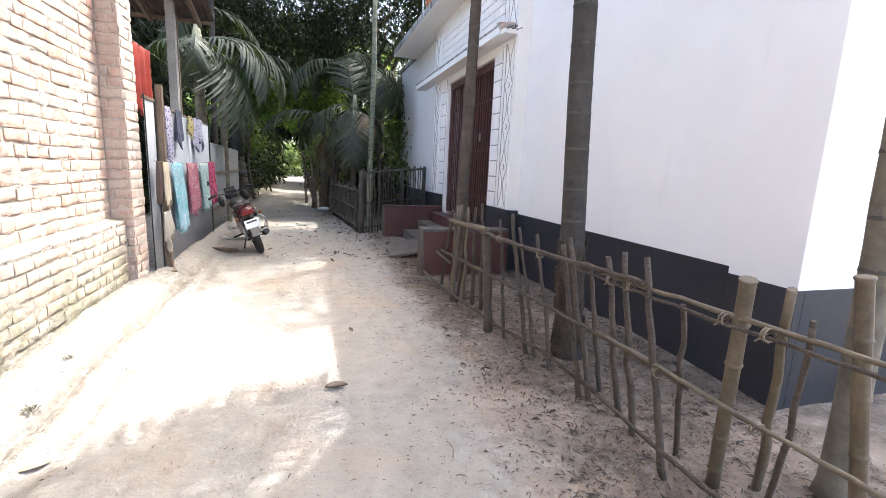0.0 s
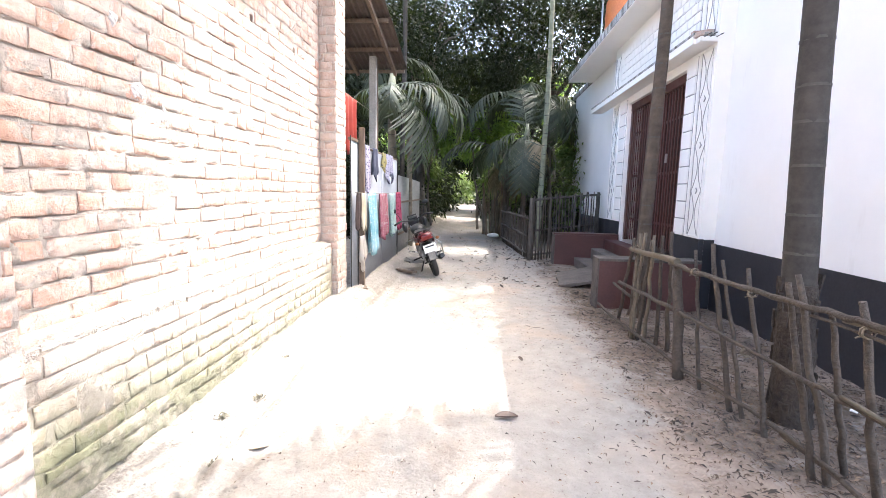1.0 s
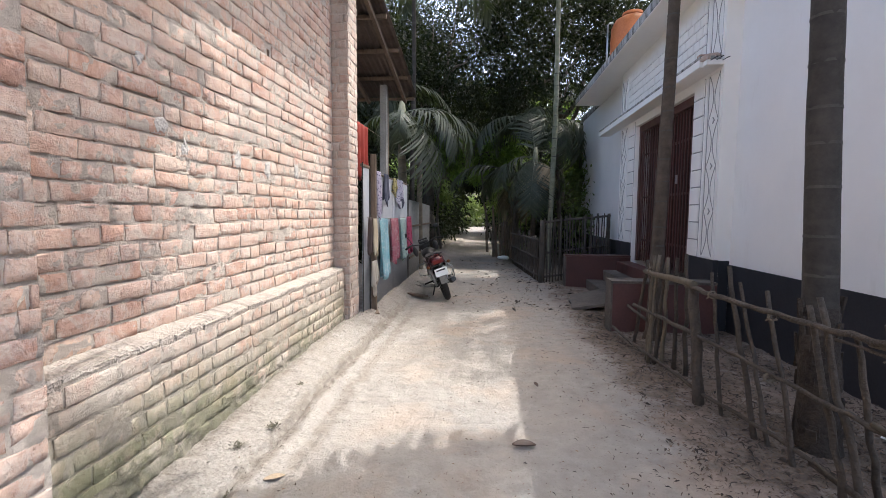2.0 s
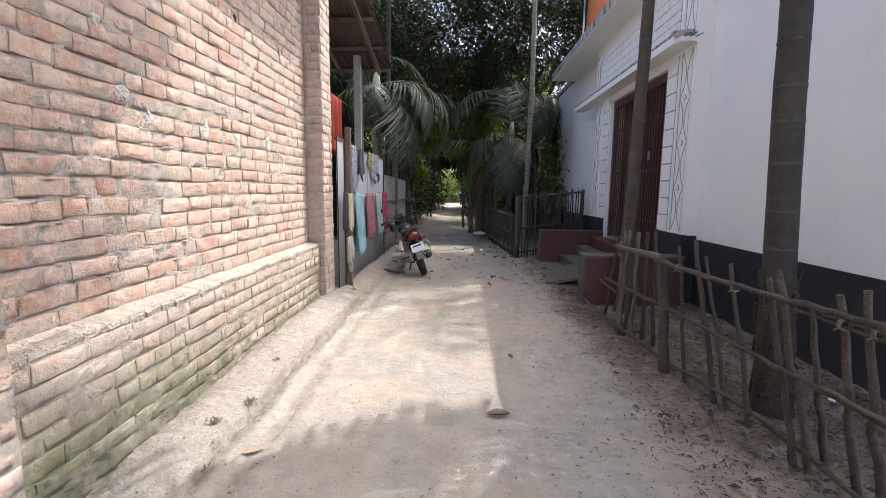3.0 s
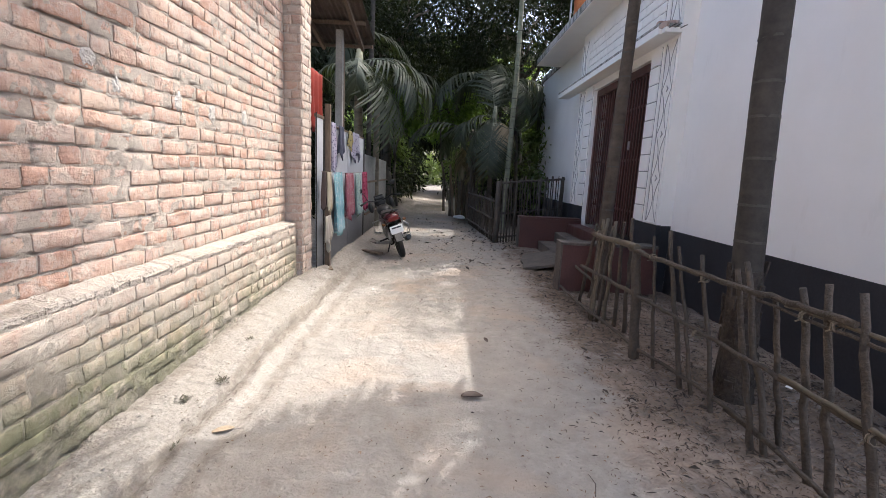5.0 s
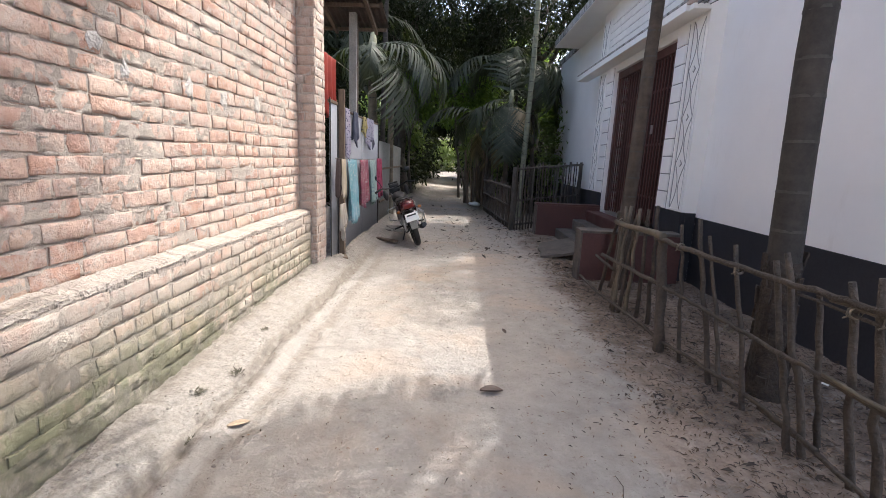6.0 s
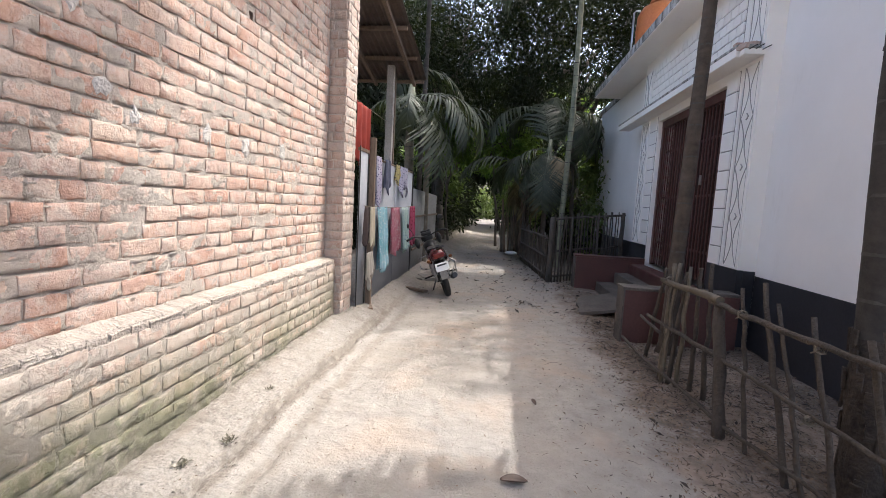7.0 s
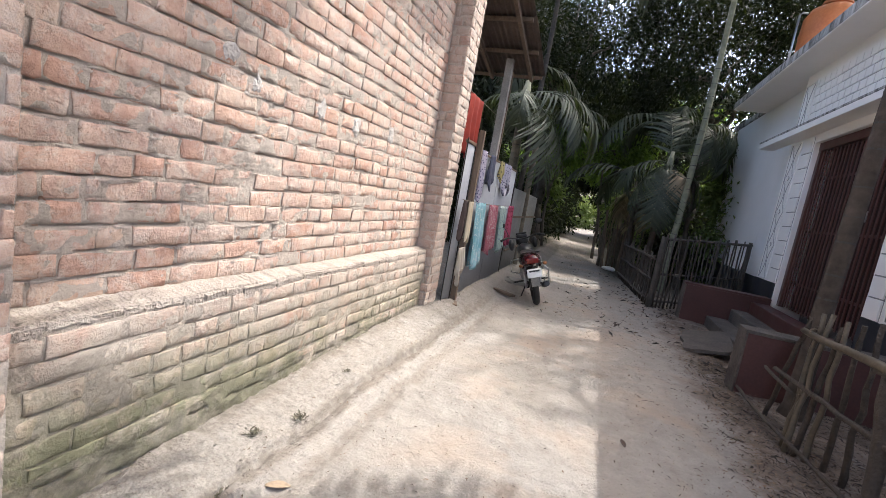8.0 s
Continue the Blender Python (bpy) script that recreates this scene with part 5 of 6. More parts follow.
    part("tank", bm, BLACKMETAL, th, "black enamel tank", True)
    bm = bmesh.new()

    def flat_top(co):
        co.z = max(min(co.z, 0.55), -0.6)
    blob(bm, (0, 0.22, 0.77), (0.13, 0.38, 0.075), 20, 10, flat_top)
    part("seat", bm, RUBBER, th, "black vinyl seat", True)
    for s in (-1, 1):
        bm = bmesh.new()
        blob(bm, (s * 0.125, 0.12, 0.66), (0.03, 0.30, 0.085), 14, 8)
        part("side_panel", bm, BIKE_RED, th, "dark red side panel", True)
        tube("grab_rail", [(s * 0.13, 0.12, 0.79), (s * 0.135, -0.12, 0.83), (s * 0.09, -0.22, 0.85), (0, -0.24, 0.855)], 0.011, BLACKMETAL, th, 8)
    bm = bmesh.new()
    blob(bm, (0, -0.17, 0.745), (0.135, 0.17, 0.09), 16, 10)
    box(bm, -0.12, 0.12, -0.30, -0.10, 0.69, 0.74, 0.02)
    part("tail", bm, BIKE_RED, th, "dark red tail cover", True)
    bm = bmesh.new()
    box(bm, -0.085, 0.085, -0.345, -0.30, 0.70, 0.775, 0.015)
    part("tail_light", bm, LENS_RED, th, "red rear light")
    for s in (-1, 1):
        tube("indicator_stem", [(s * 0.08, -0.27, 0.68), (s * 0.15, -0.29, 0.68)], 0.008, BLACKMETAL, th, 6)
        bm = bmesh.new()
        blob(bm, (s * 0.175, -0.30, 0.68), (0.032, 0.025, 0.025), 10, 6)
        part("indicator", bm, AMBER, th, "amber indicator", True)
    bm = bmesh.new()
    box(bm, -0.105, 0.105, -0.392, -0.386, 0.50, 0.63, 0.003, pose(0, 0, 0, -14))
    plate = part("number_plate", bm, PLATE, th, "white number plate")
    bm = bmesh.new()
    for k, (w, z) in enumerate(((0.15, 0.595), (0.17, 0.545))):
        box(bm, -w / 2, w / 2, -0.397 + 0.006 * (1 - k), -0.394 + 0.006 * (1 - k), z - 0.012, z + 0.012, 0.0, pose(0, 0, 0, -14))
    part("plate_bar", bm, INK, plate, "dark bar on the plate")
    bm = bmesh.new()
    box(bm, -0.06, 0.06, -0.36, -0.345, 0.36, 0.50, 0.006, pose(0, 0, 0, -10))
    part("mudflap", bm, CONCRETE, th, "pale grey mudflap")
    for s in (-1, 1):
        bm = bmesh.new()
        blob(bm, (s * 0.20, 0.92, 0.86), (0.05, 0.10, 0.10), 12, 8)
        part("fairing", bm, BLACKMETAL, th, "black front fairing", True)
    bm = bmesh.new()
    box(bm, -0.09, 0.09, 1.00, 1.03, 0.95, 1.05, 0.012, pose(0, 0, 0, 20))
    part("visor", bm, BLACKMETAL, th, "black headlamp visor")
    tube("plate_stay", [(0, -0.26, 0.66), (0, -0.37, 0.60)], 0.012, BLACKMETAL, th, 6)
    tube("handlebar", [(-0.35, 0.78, 0.98), (-0.24, 0.86, 1.00), (-0.07, 0.92, 0.95), (0.07, 0.92, 0.95), (0.24, 0.86, 1.00), (0.35, 0.78, 0.98)], 0.012, BLACKMETAL, th, 8)
    for s in (-1, 1):
        tube("grip", [(s * 0.26, 0.845, 0.998), (s * 0.37, 0.765, 0.975)], 0.019, RUBBER, th, 10)
        tube("lever", [(s * 0.22, 0.88, 1.0), (s * 0.36, 0.83, 0.985)], 0.006, STEEL, th, 6)
        tube("mirror_stem", [(s * 0.22, 0.87, 1.01), (s * 0.25, 0.87, 1.12), (s * 0.29, 0.86, 1.20)], 0.006, BLACKMETAL, th, 6)
        bm = bmesh.new()
        blob(bm, (s * 0.31, 0.86, 1.22), (0.058, 0.014, 0.042), 14, 8)
        part("mirror", bm, BLACKMETAL, th, "black rear-view mirror", True)
    bm = bmesh.new()
    blob(bm, (0, 1.03, 0.90), (0.11, 0.10, 0.11), 16, 10)
    box(bm, -0.09, 0.09, 0.92, 1.0, 0.96, 1.02, 0.02)
    part("headlight", bm, BLACKMETAL, th, "black headlamp housing", True)
    tube("side_stand", [(-0.08, 0.42, 0.26), (-0.22, 0.36, 0.035)], 0.012, BLACKMETAL, th, 6)
    # sari guard and leg guard
    tube("guard", [(0.17, -0.08, 0.62), (0.24, -0.10, 0.55), (0.24, 0.02, 0.34), (0.17, 0.10, 0.33)], 0.010, STEEL, th, 8)
    tube("guard", [(0.17, -0.08, 0.62), (0.25, -0.02, 0.50), (0.17, 0.10, 0.33)], 0.007, STEEL, th, 8)
    tube("leg_guard", [(-0.05, 0.88, 0.62), (-0.26, 0.84, 0.60), (-0.27, 0.82, 0.42), (-0.05, 0.80, 0.33)], 0.012, STEEL, th, 8)
    tube("leg_guard", [(0.05, 0.88, 0.62), (0.26, 0.84, 0.60), (0.27, 0.82, 0.42), (0.05, 0.80, 0.33)], 0.012, STEEL, th, 8)
    return th


motorbike(pose(-0.59, 7.01, -0.004, 0, -19, 15) @ Matrix.Scale(0.87, 4))


# ---- plants ----
def frond_mesh(name, length, seed, droop=1.0, pairs=21, leaf=0.60, width=0.062, start=0.16, loose=0.0):
    """A feather leaf: rachis along +x, rising and then bending down, with narrow drooping leaflets."""
    rr = random.Random(seed)
    vs, fs = [], []
    pts = []
    ang, p = 0.80, Vector((0, 0, 0))
    n = 24
    for i in range(n + 1):
        pts.append(p.copy())
        ang -= droop * (0.035 + 0.085 * i / n)
        p = p + Vector((math.cos(ang), rr.uniform(-0.02, 0.02), math.sin(ang))) * (length / n)
    tv, tf = tube_arrays(pts, [0.014 * (1 - 0.8 * i / n) + 0.003 for i in range(n + 1)], 5)
    vs += [tuple(v) for v in tv]
    fs += tf
    for k in range(pairs):
        f = start + (0.99 - start) * k / pairs
        i = min(int(f * n), n - 1)
        base = pts[i].lerp(pts[i + 1], f * n - i)
        d = (pts[i + 1] - pts[i]).normalized()
        L = leaf * (0.45 + 0.75 * math.sin(math.pi * min(1.0, f * 0.9 + 0.08))) * rr.uniform(0.85, 1.1)
        for s in (-1, 1):
            if rr.random() < 0.05:
                continue
            side = Vector((0, s, 0))
            out = (side * 0.85 + d * (0.45 + 0.5 * f + loose * rr.uniform(-1, 1)) + Vector((0, 0, rr.uniform(-0.05, 0.15)))).normalized()
            q = base.copy()
            b0 = len(vs)
            segs = 4
            up = Vector((0, 0, 1))
            for j in range(segs + 1):
                g = j / segs
                w = width * (0.35 + 0.65 * math.sin(math.pi * (0.15 + 0.75 * g))) * (1 - 0.55 * g)
                wd = d.cross(out).cross(out).normalized() * -1
                vs.append(tuple(q - wd * w * 0.5))
                vs.append(tuple(q + wd * w * 0.5))
                out = (out + Vector((rr.uniform(-0.05, 0.05), 0, -0.20 * droop - 0.08 * g + rr.uniform(-0.05, 0.05)))).normalized()
                q = q + out * (L / segs)
            for j in range(segs):
                fs.append((b0 + 2 * j, b0 + 2 * j + 1, b0 + 2 * j + 3, b0 + 2 * j + 2))
    return raw_mesh(name, vs, fs, False)


FRONDS = []
for i, (L, dr) in enumerate(((2.0, 1.25), (1.8, 1.5), (2.2, 1.0), (1.6, 1.7))):
    me = frond_mesh("frond", L, 80 + i, dr)
    me.materials.append(FROND)
    FRONDS.append(me)
FRONDS_OPEN = []
for i, (L, dr, st) in enumerate(((1.9, 1.0, 0.2), (1.8, 1.2, 0.2), (2.0, 0.9, 0.52), (2.0, 0.8, 0.15))):
    me = frond_mesh("frond", L, 180 + i, dr, 17 if i < 3 else 6, 0.60 if i < 3 else 0.85, 0.064 if i < 3 else 0.17, st, 0.35 if i < 3 else 0.1)
    me.materials.append(FROND)
    FRONDS_OPEN.append(me)
FRONDS_SMALL = []
for i, (L, dr) in enumerate(((1.8, 1.3), (1.5, 1.6), (1.9, 1.30), (1.7, 0.6))):
    me = frond_mesh("frond", L, 280 + i, dr, 22, 0.56, 0.052, 0.14, 0.08)
    me.materials.append(FROND)
    FRONDS_SMALL.append(me)
FRONDS_DRY = frond_mesh("dry_frond", 1.4, 99, 1.9, 26)
FRONDS_DRY.materials.append(DRYFROND)


def palm(base, height, r, label, fronds, lean=(0.0, 0.0), mat=None, rough_foot=0.0, seed=0, scale=1.0, dry=0, pick=(), airy=(), small=()):
    """An areca palm: a slim ringed trunk, a green crownshaft and feather leaves."""
    rr = random.Random(seed)
    th = thing("areca_palm", label, "palm tree", base, "slim palms along the lane")
    n = max(8, int(height / 0.16))
    pts, rad = [], []
    for i in range(n + 1):
        f = i / n
        z = -0.08 + (height + 0.08) * f
        pts.append((lean[0] * z + 0.02 * math.sin(z * 0.9 + seed), lean[1] * z + 0.02 * math.cos(z * 0.8 + seed), z))
        flare = 0.28 * math.exp(-z / 0.10) + (0.04 if z < rough_foot else 0.0) * rr.uniform(0.7, 1.3)
        rad.append(r * (1.0 - 0.25 * f + flare))
    tube("trunk", pts, rad, mat or AREC, th, 14, seed, 0.035)
    # leaf scars
    if height > 2.5:
        for i in range(int((height - 0.9) / 0.23)):
            z = 0.95 + i * 0.23 + rr.uniform(-0.03, 0.03)
            f = z / height
            bm = bmesh.new()
            rad1 = r * (1.0 - 0.25 * f) * 1.02
            bmesh.ops.create_cone(bm, cap_ends=False, segments=14, radius1=rad1, radius2=rad1 * 0.985, depth=0.016, matrix=pose(lean[0] * z + 0.02 * math.sin(z * 0.9 + seed), lean[1] * z + 0.02 * math.cos(z * 0.8 + seed), z))
            part("leaf_scar", bm, SCAR, th)
            if z > 4.2:
                break
    top = Vector(pts[-1])
    if rough_foot:
        zs = [-0.06 + (rough_foot + 0.06) * i / 14 for i in range(15)]
        tube("root_sheath", [(lean[0] * z + 0.02 * math.sin(z * 0.9 + seed), lean[1] * z + 0.02 * math.cos(z * 0.8 + seed), z) for z in zs],
             [r * (1.10 + 0.28 * math.exp(-max(z, 0) / 0.10) - (0.07 if z > rough_foot - 0.1 else 0.0)) * rr.uniform(0.98, 1.04) for z in zs], FOOT, th, 16, seed + 1, 0.05, "dark brown flaking foot of the trunk")
        for i in range(34):
            a, z = rr.uniform(0, 6.28), rr.uniform(0.05, rough_foot)
            bm = bmesh.new()
            w, h = rr.uniform(0.012, 0.03), rr.uniform(0.03, 0.10)
            box(bm, -0.006, 0.006, -w, w, -h, h, 0.003)
            bmesh.ops.transform(bm, matrix=pose(lean[0] * z + 0.02 * math.sin(z * 0.9 + seed), lean[1] * z + 0.02 * math.cos(z * 0.8 + seed), z) @ pose(0, 0, 0, 0, 0, math.degrees(a)) @ pose(r * 1.06 + rr.uniform(0, 0.014), 0, 0, 0, rr.uniform(-4, 10), 0), verts=bm.verts)
            part("bark_flake", bm, FOOT, th)
    if not (fronds or airy or pick or small):
        return th
    tube("crownshaft", [top - Vector((0, 0, 0.05)), top + Vector((0, 0, 0.25)), top + Vector((0.01, 0, 0.55))], [r * 0.8, r * 1.0, r * 0.45], AREC_GREEN, th, 12, seed)
    for i in range(fronds):
        az = 360.0 * i / fronds + rr.uniform(-18, 18)
        ob = new("frond", FRONDS[(i + seed) % len(FRONDS)])
        ob.parent = th
        ob.matrix_local = Matrix.Translation(top + Vector((0, 0, 0.36 + 0.02 * (i % 3)))) @ pose(0, 0, 0, rr.uniform(-12, 12), rr.uniform(-25, 22), az) @ Matrix.Scale(scale * rr.uniform(0.88, 1.1), 4)
    for az, el, s, k in pick:
        ob = new("frond", FRONDS[k])
        ob.parent = th
        ob.matrix_local = Matrix.Translation(top + Vector((0, 0, 0.36))) @ pose(0, 0, 0, 0, el, az) @ Matrix.Scale(s, 4)
    for az, el, s, k in small:
        ob = new("frond", FRONDS_SMALL[k])
        ob.parent = th
        ob.matrix_local = Matrix.Translation(top + Vector((0, 0, 0.30))) @ pose(0, 0, 0, rr.uniform(-8, 8), el, az) @ Matrix.Scale(s, 4)
    for az, el, s, k in airy:
        ob = new("frond", FRONDS_OPEN[k])
        ob.parent = th
        ob.matrix_local = Matrix.Translation(top + Vector((0, 0, 0.36))) @ pose(0, 0, 0, 0, el, az) @ Matrix.Scale(s, 4)
    for i in range(dry):
        ob = new("dry_frond", FRONDS_DRY)
        ob.parent = th
        ob.matrix_local = Matrix.Translation(top + Vector((0, 0, 0.15))) @ pose(0, 0, 0, 0, rr.uniform(25, 55), rr.uniform(0, 360)) @ Matrix.Scale(scale, 4)
    return th


# The crown is out of view; its leaves are aimed to shade lane and wall.
palm((1.81, 3.03, 0), 5.15, 0.083, "slim dark areca palm trunk rising behind the stick fence", 0, (-0.03, 0.0), rough_foot=0.80, seed=3, scale=0.95,
     pick=((12, -2, 1.1, 0), (36, -6, 1.0, 1), (56, 0, 1.0, 2), (68, 8, 1.0, 0), (84, 14, 0.85, 0), (110, 8, 0.8, 1), (138, 4, 0.72, 0), (222, -10, 0.8, 1), (189, -36, 1.3, 2), (262, 8, 0.9, 1), (295, 0, 1.1, 0), (325, -5, 1.1, 1)),
     airy=((148, -38, 1.55, 2), (160, -34, 1.65, 2), (171, -40, 1.6, 2), (136, -42, 1.5, 2)))
palm((1.73, 5.2, 0), 3.5, 0.072, "slim bare brown areca palm trunk before the entrance", 0, (0.006, 0.0), AREC_BROWN, seed=5)
palm((2.09, 1.48, 0), 6.6, 0.056, "greenish-grey ringed areca palm trunk at the corner of the house", 7, (-0.045, 0.0), AREC_PALE, 0.0, 8, 0.95)
palm((1.42, 11.05, 0), 7.5, 0.062, "tall thin pale areca palm trunk behind the tall fence", 7, (0.01, -0.01), AREC_GREEN, 0, 11)
# Added out of view: its wide leaflets cast the striped shadow on the lane.
palm((7.95, 11.05, 0), 18.4, 0.11, "unseen very tall palm added behind the white house to streak the lane with shade", 0, (0.0, 0.0), AREC, 0, 13, 1.0,
     airy=((-20, 0, 1.25, 3), (8, 6, 1.2, 3), (38, -6, 1.0, 3), (-60, 0, 0.9, 3), (165, 0, 0.9, 3), (120, 4, 0.8, 3)))
palm((-1.75, 10.7, 0), 6.2, 0.06, "tall areca palm with hanging leaves by the grey fence", 7, seed=41, scale=1.1)
palm((-1.72, 9.30, 0), 2.92, 0.10, "young areca palm with drooping dark green leaves by the tin fence", 0, (0.0, 0.0), AREC_PALE, 0.0, 14, 0.85,
     small=((-82, 30, 0.85, 1), (-14, 30, 0.95, 2), (-38, 80, 1.05, 3), (16, 22, 1.10, 2), (70, 30, 0.9, 0), (120, 30, 0.9, 1), (178, 34, 0.8, 0), (-130, 44, 0.8, 1), (-20, 74, 0.95, 3)))
palm((-1.45, 9.75, 0), 2.4, 0.07, "leafless pale palm stem beside the young palm", 0, (0.01, 0.0), AREC_PALE, 0.0, 15)
palm((1.10, 11.6, 0), 2.35, 0.07, "young areca palm with drooping dark green leaves behind the lane fence", 0, (0.0, 0.0), AREC_BROWN, 0.0, 17, 0.95, dry=2,
     small=((176, 30, 0.95, 1), (-105, 86, 0.95, 3), (-75, 90, 0.9, 3), (100, -38, 0.9, 3), (60, 0, 0.9, 2), (-145, 72, 0.85, 0), (20, 50, 0.85, 0), (-30, 78, 0.85, 0), (-165, 80, 0.8, 3)))
palm((1.80, 11.9, 0), 3.25, 0.055, "young areca palm with drooping dark green leaves near the house", 0, (-0.05, 0.0), AREC_BROWN, 0.0, 20, 1.0,
     small=((-14, 30, 0.80, 1), (-38, 78, 0.85, 0), (-75, 64, 0.8, 0), (-8, 66, 0.85, 0), (160, 50, 0.7, 1), (80, 20, 0.9, 0)))
palm((0.72, 12.9, 0), 1.9, 0.06, "low areca palm with drooping dark green leaves", 6, (0.0, 0.0), AREC_BROWN, 0.0, 23, 1.0, dry=2)
palm((-2.8, 11.4, 0), 3.8, 0.06, "young areca palm with drooping dark green leaves by the grey fence", 6, seed=26, scale=1.1)
palm((1.5, 14.0, 0), 3.4, 0.06, "young areca palm with drooping dark green leaves under the trees", 9, seed=29, scale=1.2)
palm((-1.9, 13.6, 0), 3.0, 0.06, "young areca palm with drooping dark green leaves under the trees", 9, seed=32, scale=1.2)


def leaf_cloud(name, parent, blobs, leaf, mat, seed, per=260):
    """Leaves in clumps: each blob is centre, radii and a number of clumps; leaves point outwards and down."""
    g = np.random.default_rng(seed)
    cs, ns = [], []
    for c, rad, clumps in blobs:
        u = g.normal(size=(clumps, 3))
        u /= np.linalg.norm(u, axis=1)[:, None]
        rr = g.uniform(0.35, 1.0, (clumps, 1)) ** 0.6
        centre = np.array(c) + u * rr * np.array(rad)
        size = g.uniform(0.15, 0.385, (clumps, 1, 1)) * (np.mean(rad) ** 0.4)
        pts = centre[:, None, :] + g.normal(size=(clumps, per // 4, 3)) * size * np.array((1.0, 1.0, 0.7))
        cs.append(pts.reshape(-1, 3))
        ns.append(np.repeat(u, per // 4, axis=0))
    p, u = np.concatenate(cs), np.concatenate(ns)
    keep = p[:, 2] > 0.15
    p, u = p[keep], u[keep]
    k = len(p)
    d = u * 0.6 + g.normal(size=(k, 3)) * 0.7 + np.array((0, 0, -0.55))
    d /= np.linalg.norm(d, axis=1)[:, None]
    w = np.cross(d, g.normal(size=(k, 3)))
    w /= np.linalg.norm(w, axis=1)[:, None]
    L = leaf * g.uniform(0.6, 1.3, (k, 1))
    W = L * g.uniform(0.24, 0.4, (k, 1))
    verts = np.stack([p, p + d * L * 0.45 + w * W * 0.5, p + d * L, p + d * L * 0.45 - w * W * 0.5], axis=1).reshape(-1, 3)
    faces = np.arange(4 * k).reshape(-1, 4)
    return link_mesh(name, raw_mesh(name, verts, faces), parent, "", [mat])


def tree(base, height, r, blobs, label, seed, leaf=0.16, mat=None, limbs=6, category="tree", per=260):
    """A broad-leaved tree: tapered trunk, limbs that reach into the clumps, and a ragged crown."""
    rr = random.Random(seed)
    th = thing("tree", label, category, base)
    pts = crooked((0, 0, -0.1), (rr.uniform(-0.3, 0.3), rr.uniform(-0.3, 0.3), height), 9, 0.07, seed)
    tube("trunk", pts, [r * (1.25 - 0.75 * i / 9) for i in range(10)], BARK, th, 10, seed, 0.06)
    for i in range(limbs):
        c, rad, _ = blobs[i % len(blobs)]
        s = pts[rr.randrange(5, 10)]
        e = Vector(c) - Vector(base) + Vector([rr.uniform(-0.6, 0.6) * q for q in rad])
        tube("limb", crooked(s, e, 6, 0.12, seed + i), [r * 0.5 * (1 - 0.8 * j / 6) + 0.008 for j in range(7)], BARK, th, 7, seed + i, 0.05)
    rel = [((c[0] - base[0], c[1] - base[1], c[2] - base[2]), rad, n) for c, rad, n in blobs]
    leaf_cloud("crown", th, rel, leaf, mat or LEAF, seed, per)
    return th


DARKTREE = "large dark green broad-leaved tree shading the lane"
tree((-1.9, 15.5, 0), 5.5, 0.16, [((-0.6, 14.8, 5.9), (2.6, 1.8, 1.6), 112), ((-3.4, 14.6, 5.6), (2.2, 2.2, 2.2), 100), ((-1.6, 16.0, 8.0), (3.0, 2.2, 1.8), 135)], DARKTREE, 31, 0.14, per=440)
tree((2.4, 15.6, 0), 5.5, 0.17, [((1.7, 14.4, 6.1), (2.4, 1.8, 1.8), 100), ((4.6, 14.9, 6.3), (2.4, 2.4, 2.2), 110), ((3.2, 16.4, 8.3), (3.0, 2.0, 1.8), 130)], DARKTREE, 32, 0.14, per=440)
# The last two clumps are added overhead, far forward, to shade palms and tin fence.
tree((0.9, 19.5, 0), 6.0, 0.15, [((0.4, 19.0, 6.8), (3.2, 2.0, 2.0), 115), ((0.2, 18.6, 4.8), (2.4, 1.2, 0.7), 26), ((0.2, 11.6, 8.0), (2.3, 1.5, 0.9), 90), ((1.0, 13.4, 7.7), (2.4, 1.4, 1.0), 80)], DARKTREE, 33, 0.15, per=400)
# Clumps nearer than y 11 are unseen, added to shade lane and tin fence.
tree((8.6, 10.6, 0), 6.0, 0.2, [((4.5, 10.6, 7.6), (2.1, 1.4, 0.9), 85), ((2.5, 10.0, 7.6), (1.5, 1.3, 0.8), 66), ((2.35, 9.15, 7.3), (0.9, 0.6, 0.5), 80), ((1.30, 8.65, 7.4), (0.50, 1.0, 0.4), 80), ((1.10, 7.35, 6.9), (0.35, 0.30, 0.3), 26), ((6.2, 13.4, 7.6), (2.2, 1.6, 1.4), 50), ((4.2, 13.6, 6.9), (1.8, 1.2, 1.2), 40)], "broad-leaved tree behind the white house with unseen clumps added to shade the lane", 34, 0.14, per=400)
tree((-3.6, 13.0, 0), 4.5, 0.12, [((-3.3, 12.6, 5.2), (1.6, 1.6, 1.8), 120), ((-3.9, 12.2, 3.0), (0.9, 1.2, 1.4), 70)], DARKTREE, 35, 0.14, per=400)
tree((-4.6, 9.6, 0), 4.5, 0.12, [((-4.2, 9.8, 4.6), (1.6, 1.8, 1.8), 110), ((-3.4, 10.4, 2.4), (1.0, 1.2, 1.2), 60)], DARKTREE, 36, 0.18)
# Added tree: its row of clumps keeps the sun off the lane's far end.
tree((3.4, 34.0, 0), 6.0, 0.16, [((1.6, y, 6.6), (2.6, 1.8, 1.0), 30) for y in (27.0, 30.0, 33.0, 36.0, 39.0, 42.0)], DARKTREE, 37, 0.22)
rr = random.Random(77)
